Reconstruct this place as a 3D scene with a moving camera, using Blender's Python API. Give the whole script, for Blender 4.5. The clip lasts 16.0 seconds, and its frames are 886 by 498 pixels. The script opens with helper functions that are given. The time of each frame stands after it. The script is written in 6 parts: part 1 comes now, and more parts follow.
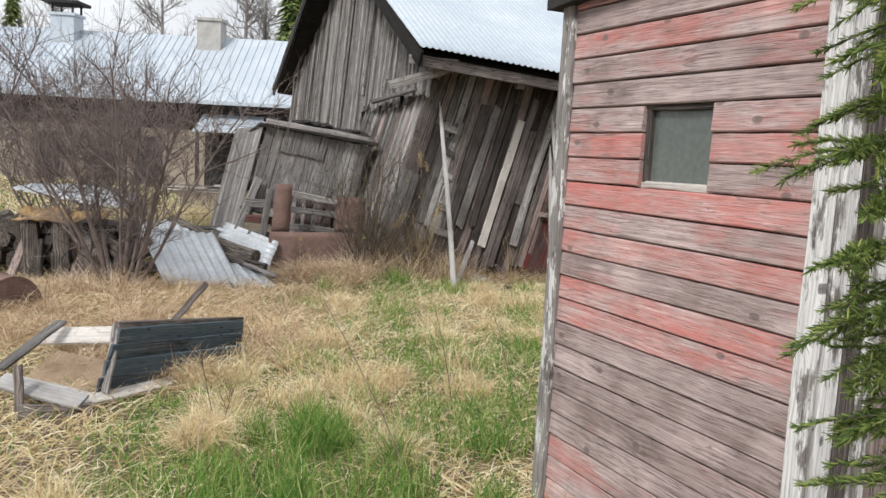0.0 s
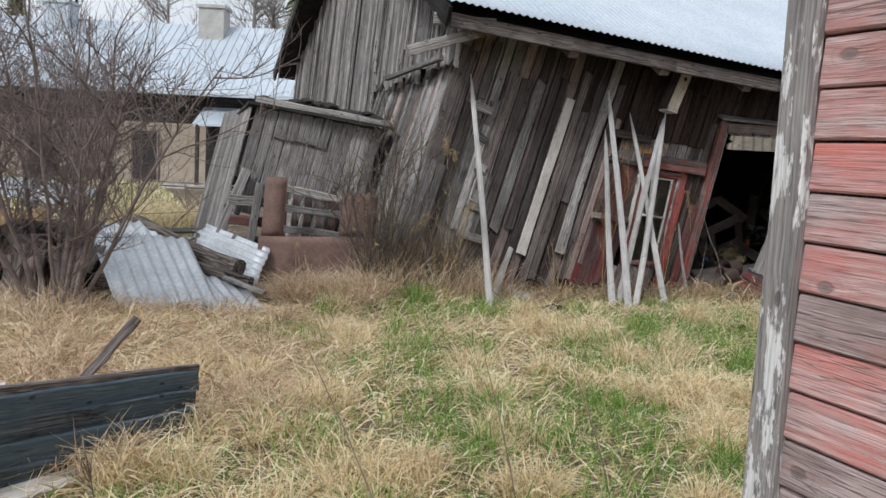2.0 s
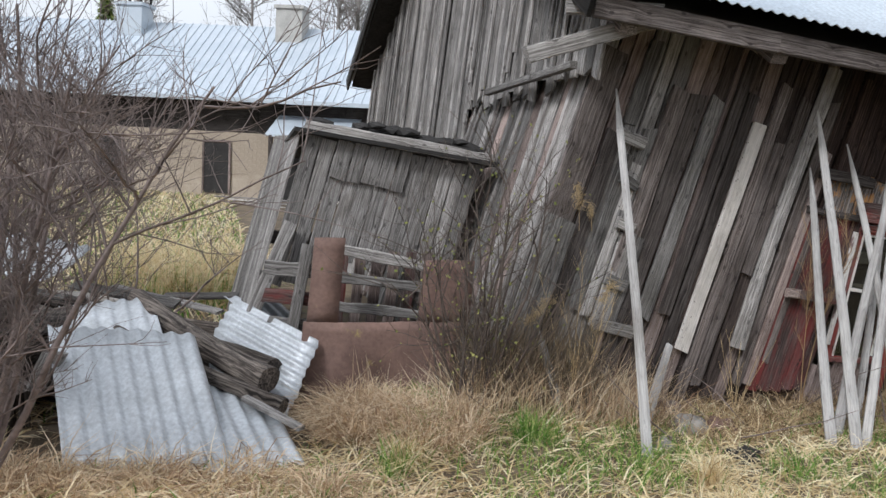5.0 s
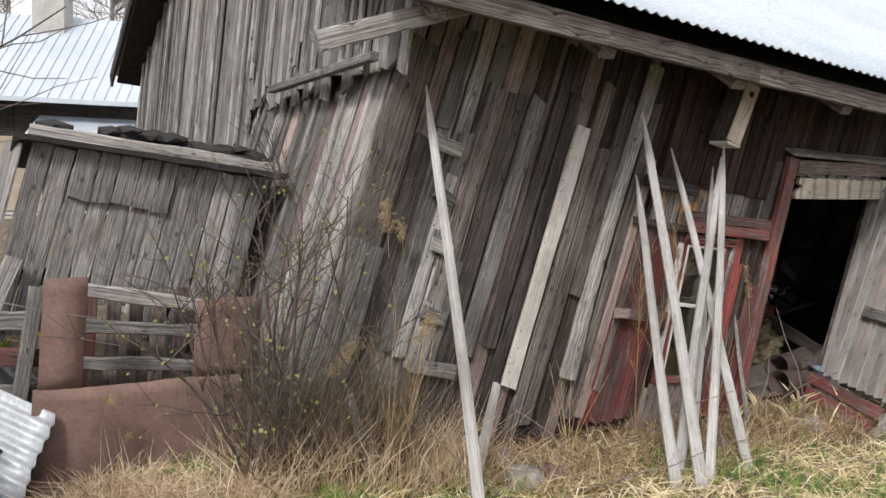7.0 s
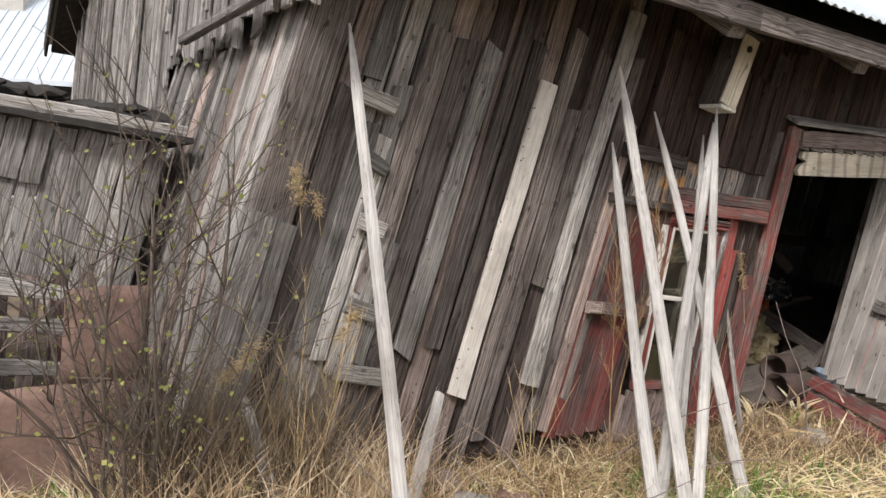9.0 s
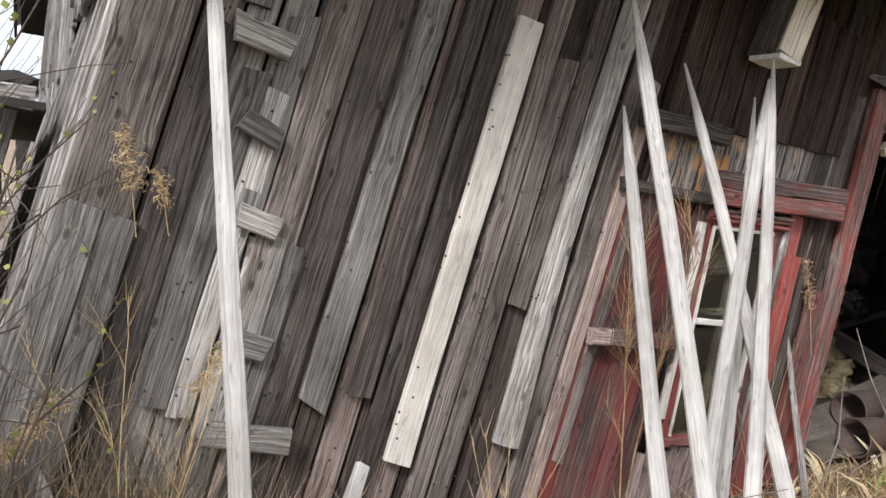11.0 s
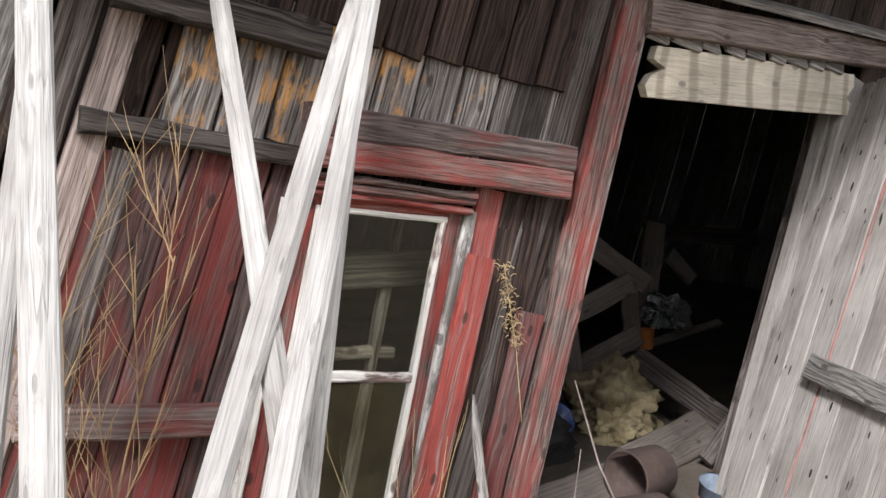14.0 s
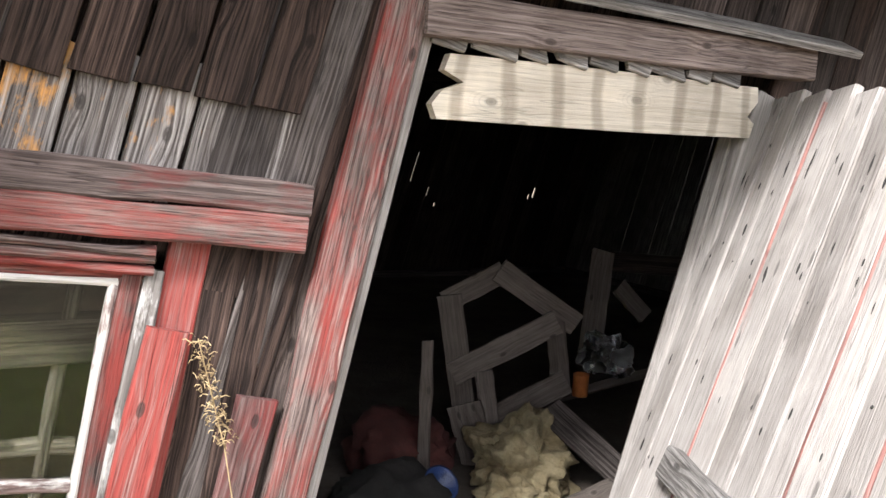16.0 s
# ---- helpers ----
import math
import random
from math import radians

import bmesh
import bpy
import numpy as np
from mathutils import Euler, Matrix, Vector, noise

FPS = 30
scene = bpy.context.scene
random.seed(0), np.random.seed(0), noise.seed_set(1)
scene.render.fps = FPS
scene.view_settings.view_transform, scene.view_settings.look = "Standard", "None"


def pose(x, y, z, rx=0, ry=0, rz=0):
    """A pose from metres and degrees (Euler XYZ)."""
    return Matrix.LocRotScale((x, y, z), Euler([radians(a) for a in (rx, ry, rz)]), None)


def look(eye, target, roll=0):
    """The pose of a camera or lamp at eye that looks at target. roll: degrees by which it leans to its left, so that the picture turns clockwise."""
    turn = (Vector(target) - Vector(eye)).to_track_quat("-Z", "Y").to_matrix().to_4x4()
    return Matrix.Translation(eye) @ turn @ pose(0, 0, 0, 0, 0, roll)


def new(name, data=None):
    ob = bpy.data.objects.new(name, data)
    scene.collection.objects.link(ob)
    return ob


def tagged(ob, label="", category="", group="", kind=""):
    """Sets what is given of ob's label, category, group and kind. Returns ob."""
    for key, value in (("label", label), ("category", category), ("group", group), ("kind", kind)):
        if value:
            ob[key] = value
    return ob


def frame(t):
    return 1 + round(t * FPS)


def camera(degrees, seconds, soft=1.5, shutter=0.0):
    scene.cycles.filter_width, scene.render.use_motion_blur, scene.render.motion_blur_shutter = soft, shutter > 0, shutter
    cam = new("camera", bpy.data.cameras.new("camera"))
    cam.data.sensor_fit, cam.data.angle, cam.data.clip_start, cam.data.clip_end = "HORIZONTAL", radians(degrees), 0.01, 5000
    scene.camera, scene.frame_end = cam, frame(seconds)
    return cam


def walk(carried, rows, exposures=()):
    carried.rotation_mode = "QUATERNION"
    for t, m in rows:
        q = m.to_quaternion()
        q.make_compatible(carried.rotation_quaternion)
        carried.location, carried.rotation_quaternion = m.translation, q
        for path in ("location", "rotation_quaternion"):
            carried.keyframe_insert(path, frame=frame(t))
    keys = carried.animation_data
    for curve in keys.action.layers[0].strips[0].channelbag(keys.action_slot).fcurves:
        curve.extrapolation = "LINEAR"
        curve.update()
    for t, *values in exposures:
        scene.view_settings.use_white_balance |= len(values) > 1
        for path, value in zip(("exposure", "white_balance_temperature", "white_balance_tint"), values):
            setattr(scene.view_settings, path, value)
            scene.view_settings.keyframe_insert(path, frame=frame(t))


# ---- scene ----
cam = camera(56.5, 16.0)
METRES, EYE, TILT, LEAN, TURN = 11.0, 1.65, -6.5, -3.0, 0.0
ROWS = [
    (0.0, 0.0, 0.0, 0.0, 0.0, 0.0, -0.0),
    (0.5, -0.0067, 0.05, 0.0046, 0.26, -0.16, -0.2),
    (1.0, -0.0146, 0.0975, 0.0009, 0.67, -0.19, -0.18),
    (1.5, -0.0163, 0.1403, 0.0011, 0.8, -0.03, -0.15),
    (2.0, -0.0172, 0.1809, 0.0074, 0.85, 0.03, -0.08),
    (2.5, -0.0229, 0.2102, 0.0277, 1.15, 0.1, -0.32),
    (3.0, -0.0284, 0.2477, 0.0436, 1.91, -0.02, -0.4),
    (3.5, -0.0367, 0.2938, 0.047, 3.0, -0.17, -0.6),
    (4.0, -0.0437, 0.3399, 0.0537, 6.98, -0.12, -1.1),
    (6.5, -0.0488, 0.4855, 0.0776, 1.22, 0.35, 0.18),
    (7.0, -0.0481, 0.5037, 0.0811, -7.17, 0.05, 1.2),
    (7.5, -0.0427, 0.5199, 0.0808, -11.68, -0.26, 1.68),
    (8.0, -0.0339, 0.5384, 0.0793, -11.24, -0.39, 1.41),
    (10.5, 0.0242, 0.6584, 0.073, -4.06, -0.41, 0.79),
    (11.0, 0.039, 0.6871, 0.0751, -4.58, -0.35, 0.8),
    (11.5, 0.0508, 0.7056, 0.0756, -7.84, -0.48, 1.29),
    (12.0, 0.0738, 0.7285, 0.0769, -10.73, -0.7, 1.54),
    (12.5, 0.0957, 0.7495, 0.0739, -11.19, -0.74, 1.51),
    (13.0, 0.119, 0.7797, 0.0746, -11.06, -0.86, 1.37),
    (13.5, 0.1391, 0.799, 0.0743, -10.83, -0.76, 1.36),
    (14.0, 0.1648, 0.8194, 0.0731, -10.6, -0.81, 1.33),
    (14.5, 0.1878, 0.8346, 0.0712, -10.22, -0.73, 1.23),
    (15.0, 0.2117, 0.8467, 0.0747, -9.71, -0.69, 1.07),
    (15.5, 0.2273, 0.8532, 0.0799, -8.8, -0.59, 0.84),
    (16.0, 0.2455, 0.8566, 0.0843, -6.42, -0.54, 0.52),
]
walk(cam, [(t, pose(0, 0, EYE, TILT, LEAN, TURN) @ pose(METRES * x, METRES * y, METRES * z, 90 + pitch, roll, yaw)) for t, x, y, z, yaw, pitch, roll in ROWS],
     exposures=[(0, 0.1, 6350, 10), (2, -0.12, 6050, 10), (4.2, -0.04, 6000, 10), (6.3, 0.17, 6250, 11), (8.2, 0.46, 6700, 13), (10.3, 0.66, 6450, 12), (12, 0.78, 6300, 12), (14.5, 1.08, 6300, 12), (16, 1.75, 6350, 12)])

# ---- world, sun ----
world = bpy.data.worlds.new("sky")
scene.world = world
world.use_nodes = True
wt = world.node_tree
wt.nodes.clear()
w_out = wt.nodes.new("ShaderNodeOutputWorld")
w_bg = wt.nodes.new("ShaderNodeBackground")
w_sky = wt.nodes.new("ShaderNodeTexSky")
w_sky.sky_type = "NISHITA"
w_sky.sun_disc = False
w_sky.sun_elevation = radians(44)
w_sky.sun_rotation = radians(212)
w_sky.air_density, w_sky.dust_density = 1.0, 4.0
w_co = wt.nodes.new("ShaderNodeTexCoord")
w_noise = wt.nodes.new("ShaderNodeTexNoise")
w_noise.inputs["Scale"].default_value = 2.2
w_noise.inputs["Detail"].default_value = 6
w_ramp = wt.nodes.new("ShaderNodeValToRGB")
w_ramp.color_ramp.elements[0].position, w_ramp.color_ramp.elements[0].color = 0.36, (9.0, 9.2, 9.5, 1)
w_ramp.color_ramp.elements[1].position, w_ramp.color_ramp.elements[1].color = 0.62, (11.6, 11.7, 11.8, 1)
w_mix = wt.nodes.new("ShaderNodeMix")
w_mix.data_type = "RGBA"
w_mix.inputs[0].default_value = 0.88
wt.links.new(w_co.outputs["Generated"], w_noise.inputs["Vector"])
wt.links.new(w_noise.outputs["Fac"], w_ramp.inputs["Fac"])
wt.links.new(w_sky.outputs["Color"], w_mix.inputs[6])
wt.links.new(w_ramp.outputs["Color"], w_mix.inputs[7])
wt.links.new(w_mix.outputs[2], w_bg.inputs["Color"])
wt.links.new(w_bg.outputs["Background"], w_out.inputs["Surface"])
w_bg.inputs["Strength"].default_value = 0.092
sun_data = bpy.data.lights.new("sun", "SUN")
sun_data.energy, sun_data.angle, sun_data.color = 2.6, radians(12), (1.0, 0.975, 0.94)
sun = new("sun", sun_data)
sun.matrix_world = look((-7, -7.5, 14.5), (0, 6, 0))

# ---- materials ----


def shader(name):
    m = bpy.data.materials.new(name)
    m.use_nodes = True
    t = m.node_tree
    return m, t, t.nodes["Principled BSDF"]


def node(t, kind, **values):
    n = t.nodes.new(kind)
    for key, value in values.items():
        n.inputs[key.replace("_", " ")].default_value = value
    return n


def ramp(t, fac, stops):
    r = t.nodes.new("ShaderNodeValToRGB")
    e = r.color_ramp.elements
    while len(e) < len(stops):
        e.new(0.5)
    for k, (p, c) in enumerate(stops):
        e[k].position, e[k].color = p, (*c, 1) if len(c) == 3 else c
    t.links.new(fac, r.inputs["Fac"])
    return r.outputs["Color"]


def blend(t, fac, a, b, mode="MIX"):
    n = t.nodes.new("ShaderNodeMix")
    n.data_type, n.blend_type = "RGBA", mode
    for sock, v in ((0, fac), (6, a), (7, b)):
        if isinstance(v, (int, float)):
            n.inputs[sock].default_value = v
        elif isinstance(v, tuple):
            n.inputs[sock].default_value = (*v, 1)
        else:
            t.links.new(v, n.inputs[sock])
    return n.outputs[2]


def grey(v):
    return (v, v, v)


def wood(name, dark, light, paint=None, amount=0.5, coarse=1.0, vary=0.5, rough=0.88, knots=0.9, crack=0.9, bands=0.0, soft=0.0, knotty=(3.2, 6.5), edge=0.16, pscale=(2.6, 9.0, 9.0), chance=0.22):
    """Weathered board: grain runs along the object's own x."""
    m, t, p = shader(name)
    co = node(t, "ShaderNodeTexCoord")
    info = node(t, "ShaderNodeObjectInfo")
    shift = node(t, "ShaderNodeVectorMath")
    shift.operation = "MULTIPLY_ADD"
    t.links.new(info.outputs["Random"], shift.inputs[0])
    shift.inputs[1].default_value = (37.0, 53.0, 71.0)
    t.links.new(co.outputs["Object"], shift.inputs[2])
    # knots bend the grain round them
    kmap = node(t, "ShaderNodeMapping", Scale=(knotty[0], knotty[1], 1.0))
    t.links.new(shift.outputs[0], kmap.inputs["Vector"])
    vor = node(t, "ShaderNodeTexVoronoi", Scale=1.0, Randomness=1.0)
    vor.voronoi_dimensions = "2D"
    t.links.new(kmap.outputs[0], vor.inputs["Vector"])
    knot = ramp(t, vor.outputs["Distance"], [(0.0, grey(1)), (0.035, grey(0.8)), (0.045, grey(0.9)), (0.06, grey(0.0))])
    halo = ramp(t, vor.outputs["Distance"], [(0.0, grey(1)), (0.09, grey(0.6)), (0.26, grey(0))])
    gmap = node(t, "ShaderNodeMapping", Scale=(1.3 * coarse, 120.0 * coarse, 120.0 * coarse))
    t.links.new(shift.outputs[0], gmap.inputs["Vector"])
    push = node(t, "ShaderNodeVectorMath")
    push.operation = "MULTIPLY_ADD"
    t.links.new(halo, push.inputs[0])
    push.inputs[1].default_value = (0.0, 1.9, 0.0)
    t.links.new(gmap.outputs[0], push.inputs[2])
    # slow wander of the grain
    sway = node(t, "ShaderNodeTexNoise", Scale=3.5, Detail=2.0, Roughness=0.5)
    t.links.new(shift.outputs[0], sway.inputs["Vector"])
    drift = node(t, "ShaderNodeVectorMath")
    drift.operation = "MULTIPLY_ADD"
    t.links.new(sway.outputs["Fac"], drift.inputs[0])
    drift.inputs[1].default_value = (0.0, 2.2, 2.2)
    t.links.new(push.outputs[0], drift.inputs[2])
    push = drift
    grain = node(t, "ShaderNodeTexNoise", Scale=1.0, Detail=6.0, Roughness=0.62, Distortion=0.0)
    t.links.new(push.outputs[0], grain.inputs["Vector"])
    fmap = node(t, "ShaderNodeMapping", Scale=(9.0, 300.0, 300.0))
    t.links.new(shift.outputs[0], fmap.inputs["Vector"])
    fine = node(t, "ShaderNodeTexNoise", Scale=1.0, Detail=3.0, Roughness=0.6)
    t.links.new(fmap.outputs[0], fine.inputs["Vector"])
    blot = node(t, "ShaderNodeTexNoise", Scale=2.3, Detail=4.0, Roughness=0.6)
    t.links.new(shift.outputs[0], blot.inputs["Vector"])
    mid = tuple((a + b) / 2 for a, b in zip(dark, light))
    base = ramp(t, grain.outputs["Fac"], [(0.33, tuple(c * (0.35 + 0.65 * soft) for c in dark)), (0.43 - 0.05 * soft, dark), (0.54, mid), (0.64 + 0.1 * soft, light)])
    cracks = ramp(t, fine.outputs["Fac"], [(0.34, grey(0.25)), (0.43, grey(0.85)), (0.55, grey(1.0)), (0.7, grey(1.3))])
    base = blend(t, crack, base, cracks, "MULTIPLY")
    # thin open checks in stretches along the grain
    smap = node(t, "ShaderNodeMapping", Scale=(1.7, 24.0, 24.0))
    t.links.new(shift.outputs[0], smap.inputs["Vector"])
    split = node(t, "ShaderNodeTexNoise", Scale=1.0, Detail=3.0, Roughness=0.55, Distortion=0.15)
    t.links.new(smap.outputs[0], split.inputs["Vector"])
    line = ramp(t, split.outputs["Fac"], [(0.484, grey(0)), (0.497, grey(1)), (0.503, grey(1)), (0.516, grey(0))])
    where = ramp(t, sway.outputs["Fac"], [(0.47, grey(0)), (0.6, grey(0.85 - 0.5 * soft))])
    check = blend(t, 1.0, line, where, "MULTIPLY")
    # rings round the knots
    turns = node(t, "ShaderNodeMath")
    turns.operation = "MULTIPLY"
    t.links.new(vor.outputs["Distance"], turns.inputs[0])
    turns.inputs[1].default_value = 130.0
    wavy = node(t, "ShaderNodeMath")
    wavy.operation = "SINE"
    t.links.new(turns.outputs[0], wavy.inputs[0])
    rings = ramp(t, wavy.outputs[0], [(0.0, grey(1.0)), (0.6, grey(0.95)), (1.0, grey(0.72))])
    base = blend(t, blend(t, knots, grey(0), halo), base, blend(t, 1.0, base, rings, "MULTIPLY"))
    stain = ramp(t, blot.outputs["Fac"], [(0.32, (0.5, 0.475, 0.45)), (0.47, (0.9, 0.89, 0.88)), (0.56, grey(1.05)), (0.68, (1.4, 1.38, 1.35))])
    base = blend(t, 0.85 - 0.2 * soft, base, stain, "MULTIPLY")
    if bands:
        wave = node(t, "ShaderNodeTexWave", Scale=2.3, Distortion=3.0, Detail=2.0)
        t.links.new(shift.outputs[0], wave.inputs["Vector"])
        base = blend(t, bands, base, ramp(t, wave.outputs["Fac"], [(0.72, grey(1)), (0.95, (0.3, 0.25, 0.2))]), "MULTIPLY")
    if paint:
        pmap = node(t, "ShaderNodeMapping", Scale=pscale)
        t.links.new(shift.outputs[0], pmap.inputs["Vector"])
        pn = node(t, "ShaderNodeTexNoise", Scale=1.0, Detail=8.0, Roughness=0.68)
        t.links.new(pmap.outputs[0], pn.inputs["Vector"])
        pj = node(t, "ShaderNodeMath")
        pj.operation = "MULTIPLY_ADD"
        t.links.new(info.outputs["Random"], pj.inputs[0])
        pj.inputs[1].default_value = chance
        t.links.new(pn.outputs["Fac"], pj.inputs[2])
        mask = ramp(t, pj.outputs[0], [(0.70 - 0.34 * amount, grey(0)), (0.70 + edge - 0.34 * amount, grey(1))])
        wear = ramp(t, grain.outputs["Fac"], [(0.44, grey(1)), (0.66, grey(0.2 + 0.5 * soft))])
        mask = blend(t, 1.0, mask, wear, "MULTIPLY")
        base = blend(t, mask, base, blend(t, 0.7 - 0.35 * soft, paint, cracks, "MULTIPLY"))
    base = blend(t, check, base, tuple(c * 0.3 for c in dark))
    base = blend(t, blend(t, knots, grey(0), knot), base, tuple(c * 0.45 for c in dark))
    hsv = node(t, "ShaderNodeHueSaturation")
    rng = node(t, "ShaderNodeMapRange", To_Min=1 - vary, To_Max=1 + vary)
    t.links.new(info.outputs["Random"], rng.inputs["Value"])
    t.links.new(rng.outputs[0], hsv.inputs["Value"])
    t.links.new(base, hsv.inputs["Color"])
    t.links.new(hsv.outputs[0], p.inputs["Base Color"])
    p.inputs["Roughness"].default_value = rough
    p.inputs["Specular IOR Level"].default_value = 0.25
    hgt = blend(t, 0.5, grain.outputs["Fac"], fine.outputs["Fac"])
    hgt = blend(t, 0.35, hgt, knot, "SUBTRACT")
    hgt = blend(t, 0.6, hgt, check, "SUBTRACT")
    bump = node(t, "ShaderNodeBump", Strength=0.8, Distance=0.005)
    t.links.new(hgt, bump.inputs["Height"])
    t.links.new(bump.outputs[0], p.inputs["Normal"])
    return m


def surface(name, dark, light, scale=4.0, rough=0.8, metal=0.0, spots=None, spot_at=0.6, bump=0.3, fine=40.0, stretch=(1, 1, 1)):
    """Plain mottled surface: blotches, fine grain, and spots of a second colour."""
    m, t, p = shader(name)
    co = node(t, "ShaderNodeTexCoord")
    mp = node(t, "ShaderNodeMapping", Scale=stretch)
    t.links.new(co.outputs["Object"], mp.inputs["Vector"])
    big = node(t, "ShaderNodeTexNoise", Scale=scale, Detail=8.0, Roughness=0.62)
    small = node(t, "ShaderNodeTexNoise", Scale=fine, Detail=4.0, Roughness=0.6)
    for n in (big, small):
        t.links.new(mp.outputs[0], n.inputs["Vector"])
    c = ramp(t, big.outputs["Fac"], [(0.3, dark), (0.7, light)])
    c = blend(t, 0.6, c, ramp(t, small.outputs["Fac"], [(0.3, grey(0.7)), (0.7, grey(1.2))]), "MULTIPLY")
    if spots:
        s2 = node(t, "ShaderNodeTexNoise", Scale=scale * 1.7, Detail=9.0, Roughness=0.7)
        off = node(t, "ShaderNodeVectorMath")
        off.operation = "ADD"
        off.inputs[1].default_value = (13.1, 4.7, 9.3)
        t.links.new(mp.outputs[0], off.inputs[0])
        t.links.new(off.outputs[0], s2.inputs["Vector"])
        c = blend(t, ramp(t, s2.outputs["Fac"], [(spot_at, grey(0)), (spot_at + 0.07, grey(1))]), c, spots)
    t.links.new(c, p.inputs["Base Color"])
    p.inputs["Roughness"].default_value = rough
    p.inputs["Metallic"].default_value = metal
    b = node(t, "ShaderNodeBump", Strength=bump, Distance=0.01)
    t.links.new(small.outputs["Fac"], b.inputs["Height"])
    t.links.new(b.outputs[0], p.inputs["Normal"])
    return m


def blade(name, stops, rough=0.75, trans=0.25):
    """Grass and leaves: each blade takes its own tone."""
    m, t, p = shader(name)
    geo = node(t, "ShaderNodeNewGeometry")
    c = ramp(t, geo.outputs["Random Per Island"], stops)
    t.links.new(c, p.inputs["Base Color"])
    p.inputs["Roughness"].default_value = rough
    p.inputs["Specular IOR Level"].default_value = 0.2
    tr = node(t, "ShaderNodeBsdfTranslucent")
    t.links.new(c, tr.inputs["Color"])
    mix = node(t, "ShaderNodeMixShader", Fac=trans)
    out = t.nodes["Material Output"]
    t.links.new(p.outputs[0], mix.inputs[1])
    t.links.new(tr.outputs[0], mix.inputs[2])
    t.links.new(mix.outputs[0], out.inputs["Surface"])
    return m


GREY = wood("grey_wood", (0.15, 0.14, 0.132), (0.43, 0.412, 0.395), vary=0.5, crack=0.9, soft=0.6)
DARK = wood("dark_wood", (0.06, 0.048, 0.043), (0.235, 0.205, 0.192), vary=0.55, crack=0.9, soft=0.6)
UNDER = wood("under_and_shade_boards", (0.03, 0.022, 0.019), (0.125, 0.098, 0.088), vary=0.5, crack=0.9, soft=0.55)
DEEPBROWN = wood("deep_brown", (0.02, 0.0125, 0.0105), (0.10, 0.066, 0.053), vary=0.35, crack=0.95, soft=0.35)
# dusty brown, lightened so its colour carries the haze over the dark interior
DUSTHAZE = wood("dusty_hazed_brown", (0.13, 0.11, 0.097), (0.22, 0.19, 0.17), vary=0.2, crack=0.4, soft=0.9)
BROWN = wood("brown_wood", (0.16, 0.12, 0.106), (0.385, 0.318, 0.293), vary=0.35, crack=0.8, soft=0.5)
PALE = wood("pale_wood", (0.5, 0.465, 0.43), (0.68, 0.645, 0.60), knots=0.4, vary=0.08, crack=0.35, soft=0.8)
SILVER = wood("silver_wood", (0.36, 0.348, 0.338), (0.50, 0.487, 0.473), vary=0.1, crack=0.35, soft=0.9, knotty=(4.0, 16.0), knots=0.55)
FRESH = wood("bare_pine", (0.6, 0.53, 0.43), (0.82, 0.76, 0.65), vary=0.08, crack=0.35)
LEAF = wood("door_wood", (0.31, 0.288, 0.27), (0.41, 0.385, 0.365), paint=(0.36, 0.21, 0.185), amount=-0.35, vary=0.1, crack=0.5, soft=0.9, knotty=(2.4, 9.0))
RED = wood("red_paint", (0.09, 0.068, 0.062), (0.24, 0.19, 0.178), paint=(0.165, 0.037, 0.033), amount=0.45, vary=0.26, crack=0.75, soft=0.6, edge=0.16)
REDWALL = wood("red_wall", (0.06, 0.043, 0.04), (0.185, 0.135, 0.126), paint=(0.155, 0.033, 0.03), amount=0.62, vary=0.25, crack=0.75, soft=0.4, edge=0.2)
REDDOOR = wood("red_frame", (0.085, 0.06, 0.054), (0.30, 0.235, 0.215), paint=(0.255, 0.05, 0.042), amount=0.6, vary=0.14, crack=0.95, soft=0.4, edge=0.16)
SIDING = wood("faded_red_siding", (0.37, 0.285, 0.27), (0.57, 0.465, 0.445), paint=(0.50, 0.18, 0.155), amount=0.22, coarse=0.8, vary=0.14, crack=0.8, soft=0.65, knotty=(2.6, 4.2), edge=0.3, chance=0.34)
WHITEPOST = wood("flaking_white", (0.15, 0.135, 0.125), (0.33, 0.305, 0.285), paint=(0.74, 0.73, 0.71), amount=0.76, vary=0.05, crack=0.6, soft=0.6, edge=0.05, chance=0.0)
FLECKED = wood("white_flecks", (0.20, 0.185, 0.175), (0.37, 0.345, 0.325), paint=(0.72, 0.71, 0.69), amount=0.5, vary=0.05, crack=0.6, soft=0.6, edge=0.04, pscale=(6.0, 22.0, 22.0), chance=0.0)
BLUE = wood("blue_paint", (0.045, 0.05, 0.055), (0.16, 0.17, 0.18), paint=(0.075, 0.105, 0.13), amount=0.75, vary=0.15)
SHINGLE = wood("stained_shingle", (0.10, 0.085, 0.078), (0.40, 0.37, 0.35), paint=(0.50, 0.25, 0.08), amount=0.02, vary=0.2, crack=0.9, soft=0.25, edge=0.08, pscale=(7.0, 16.0, 16.0))
HEADER = wood("header_pine", (0.54, 0.485, 0.395), (0.69, 0.635, 0.545), vary=0.0, crack=0.3, bands=0.5, soft=0.95)
FLAKE = wood("flaked_muntin", (0.17, 0.11, 0.10), (0.32, 0.25, 0.235), paint=(0.76, 0.74, 0.7), amount=0.5, vary=0.05, crack=0.5, soft=0.7, edge=0.06)
STRIP = wood("grey_flaking_strip", (0.16, 0.145, 0.135), (0.34, 0.325, 0.31), paint=(0.55, 0.54, 0.52), amount=0.2, vary=0.05, crack=0.6, soft=0.6, edge=0.06)
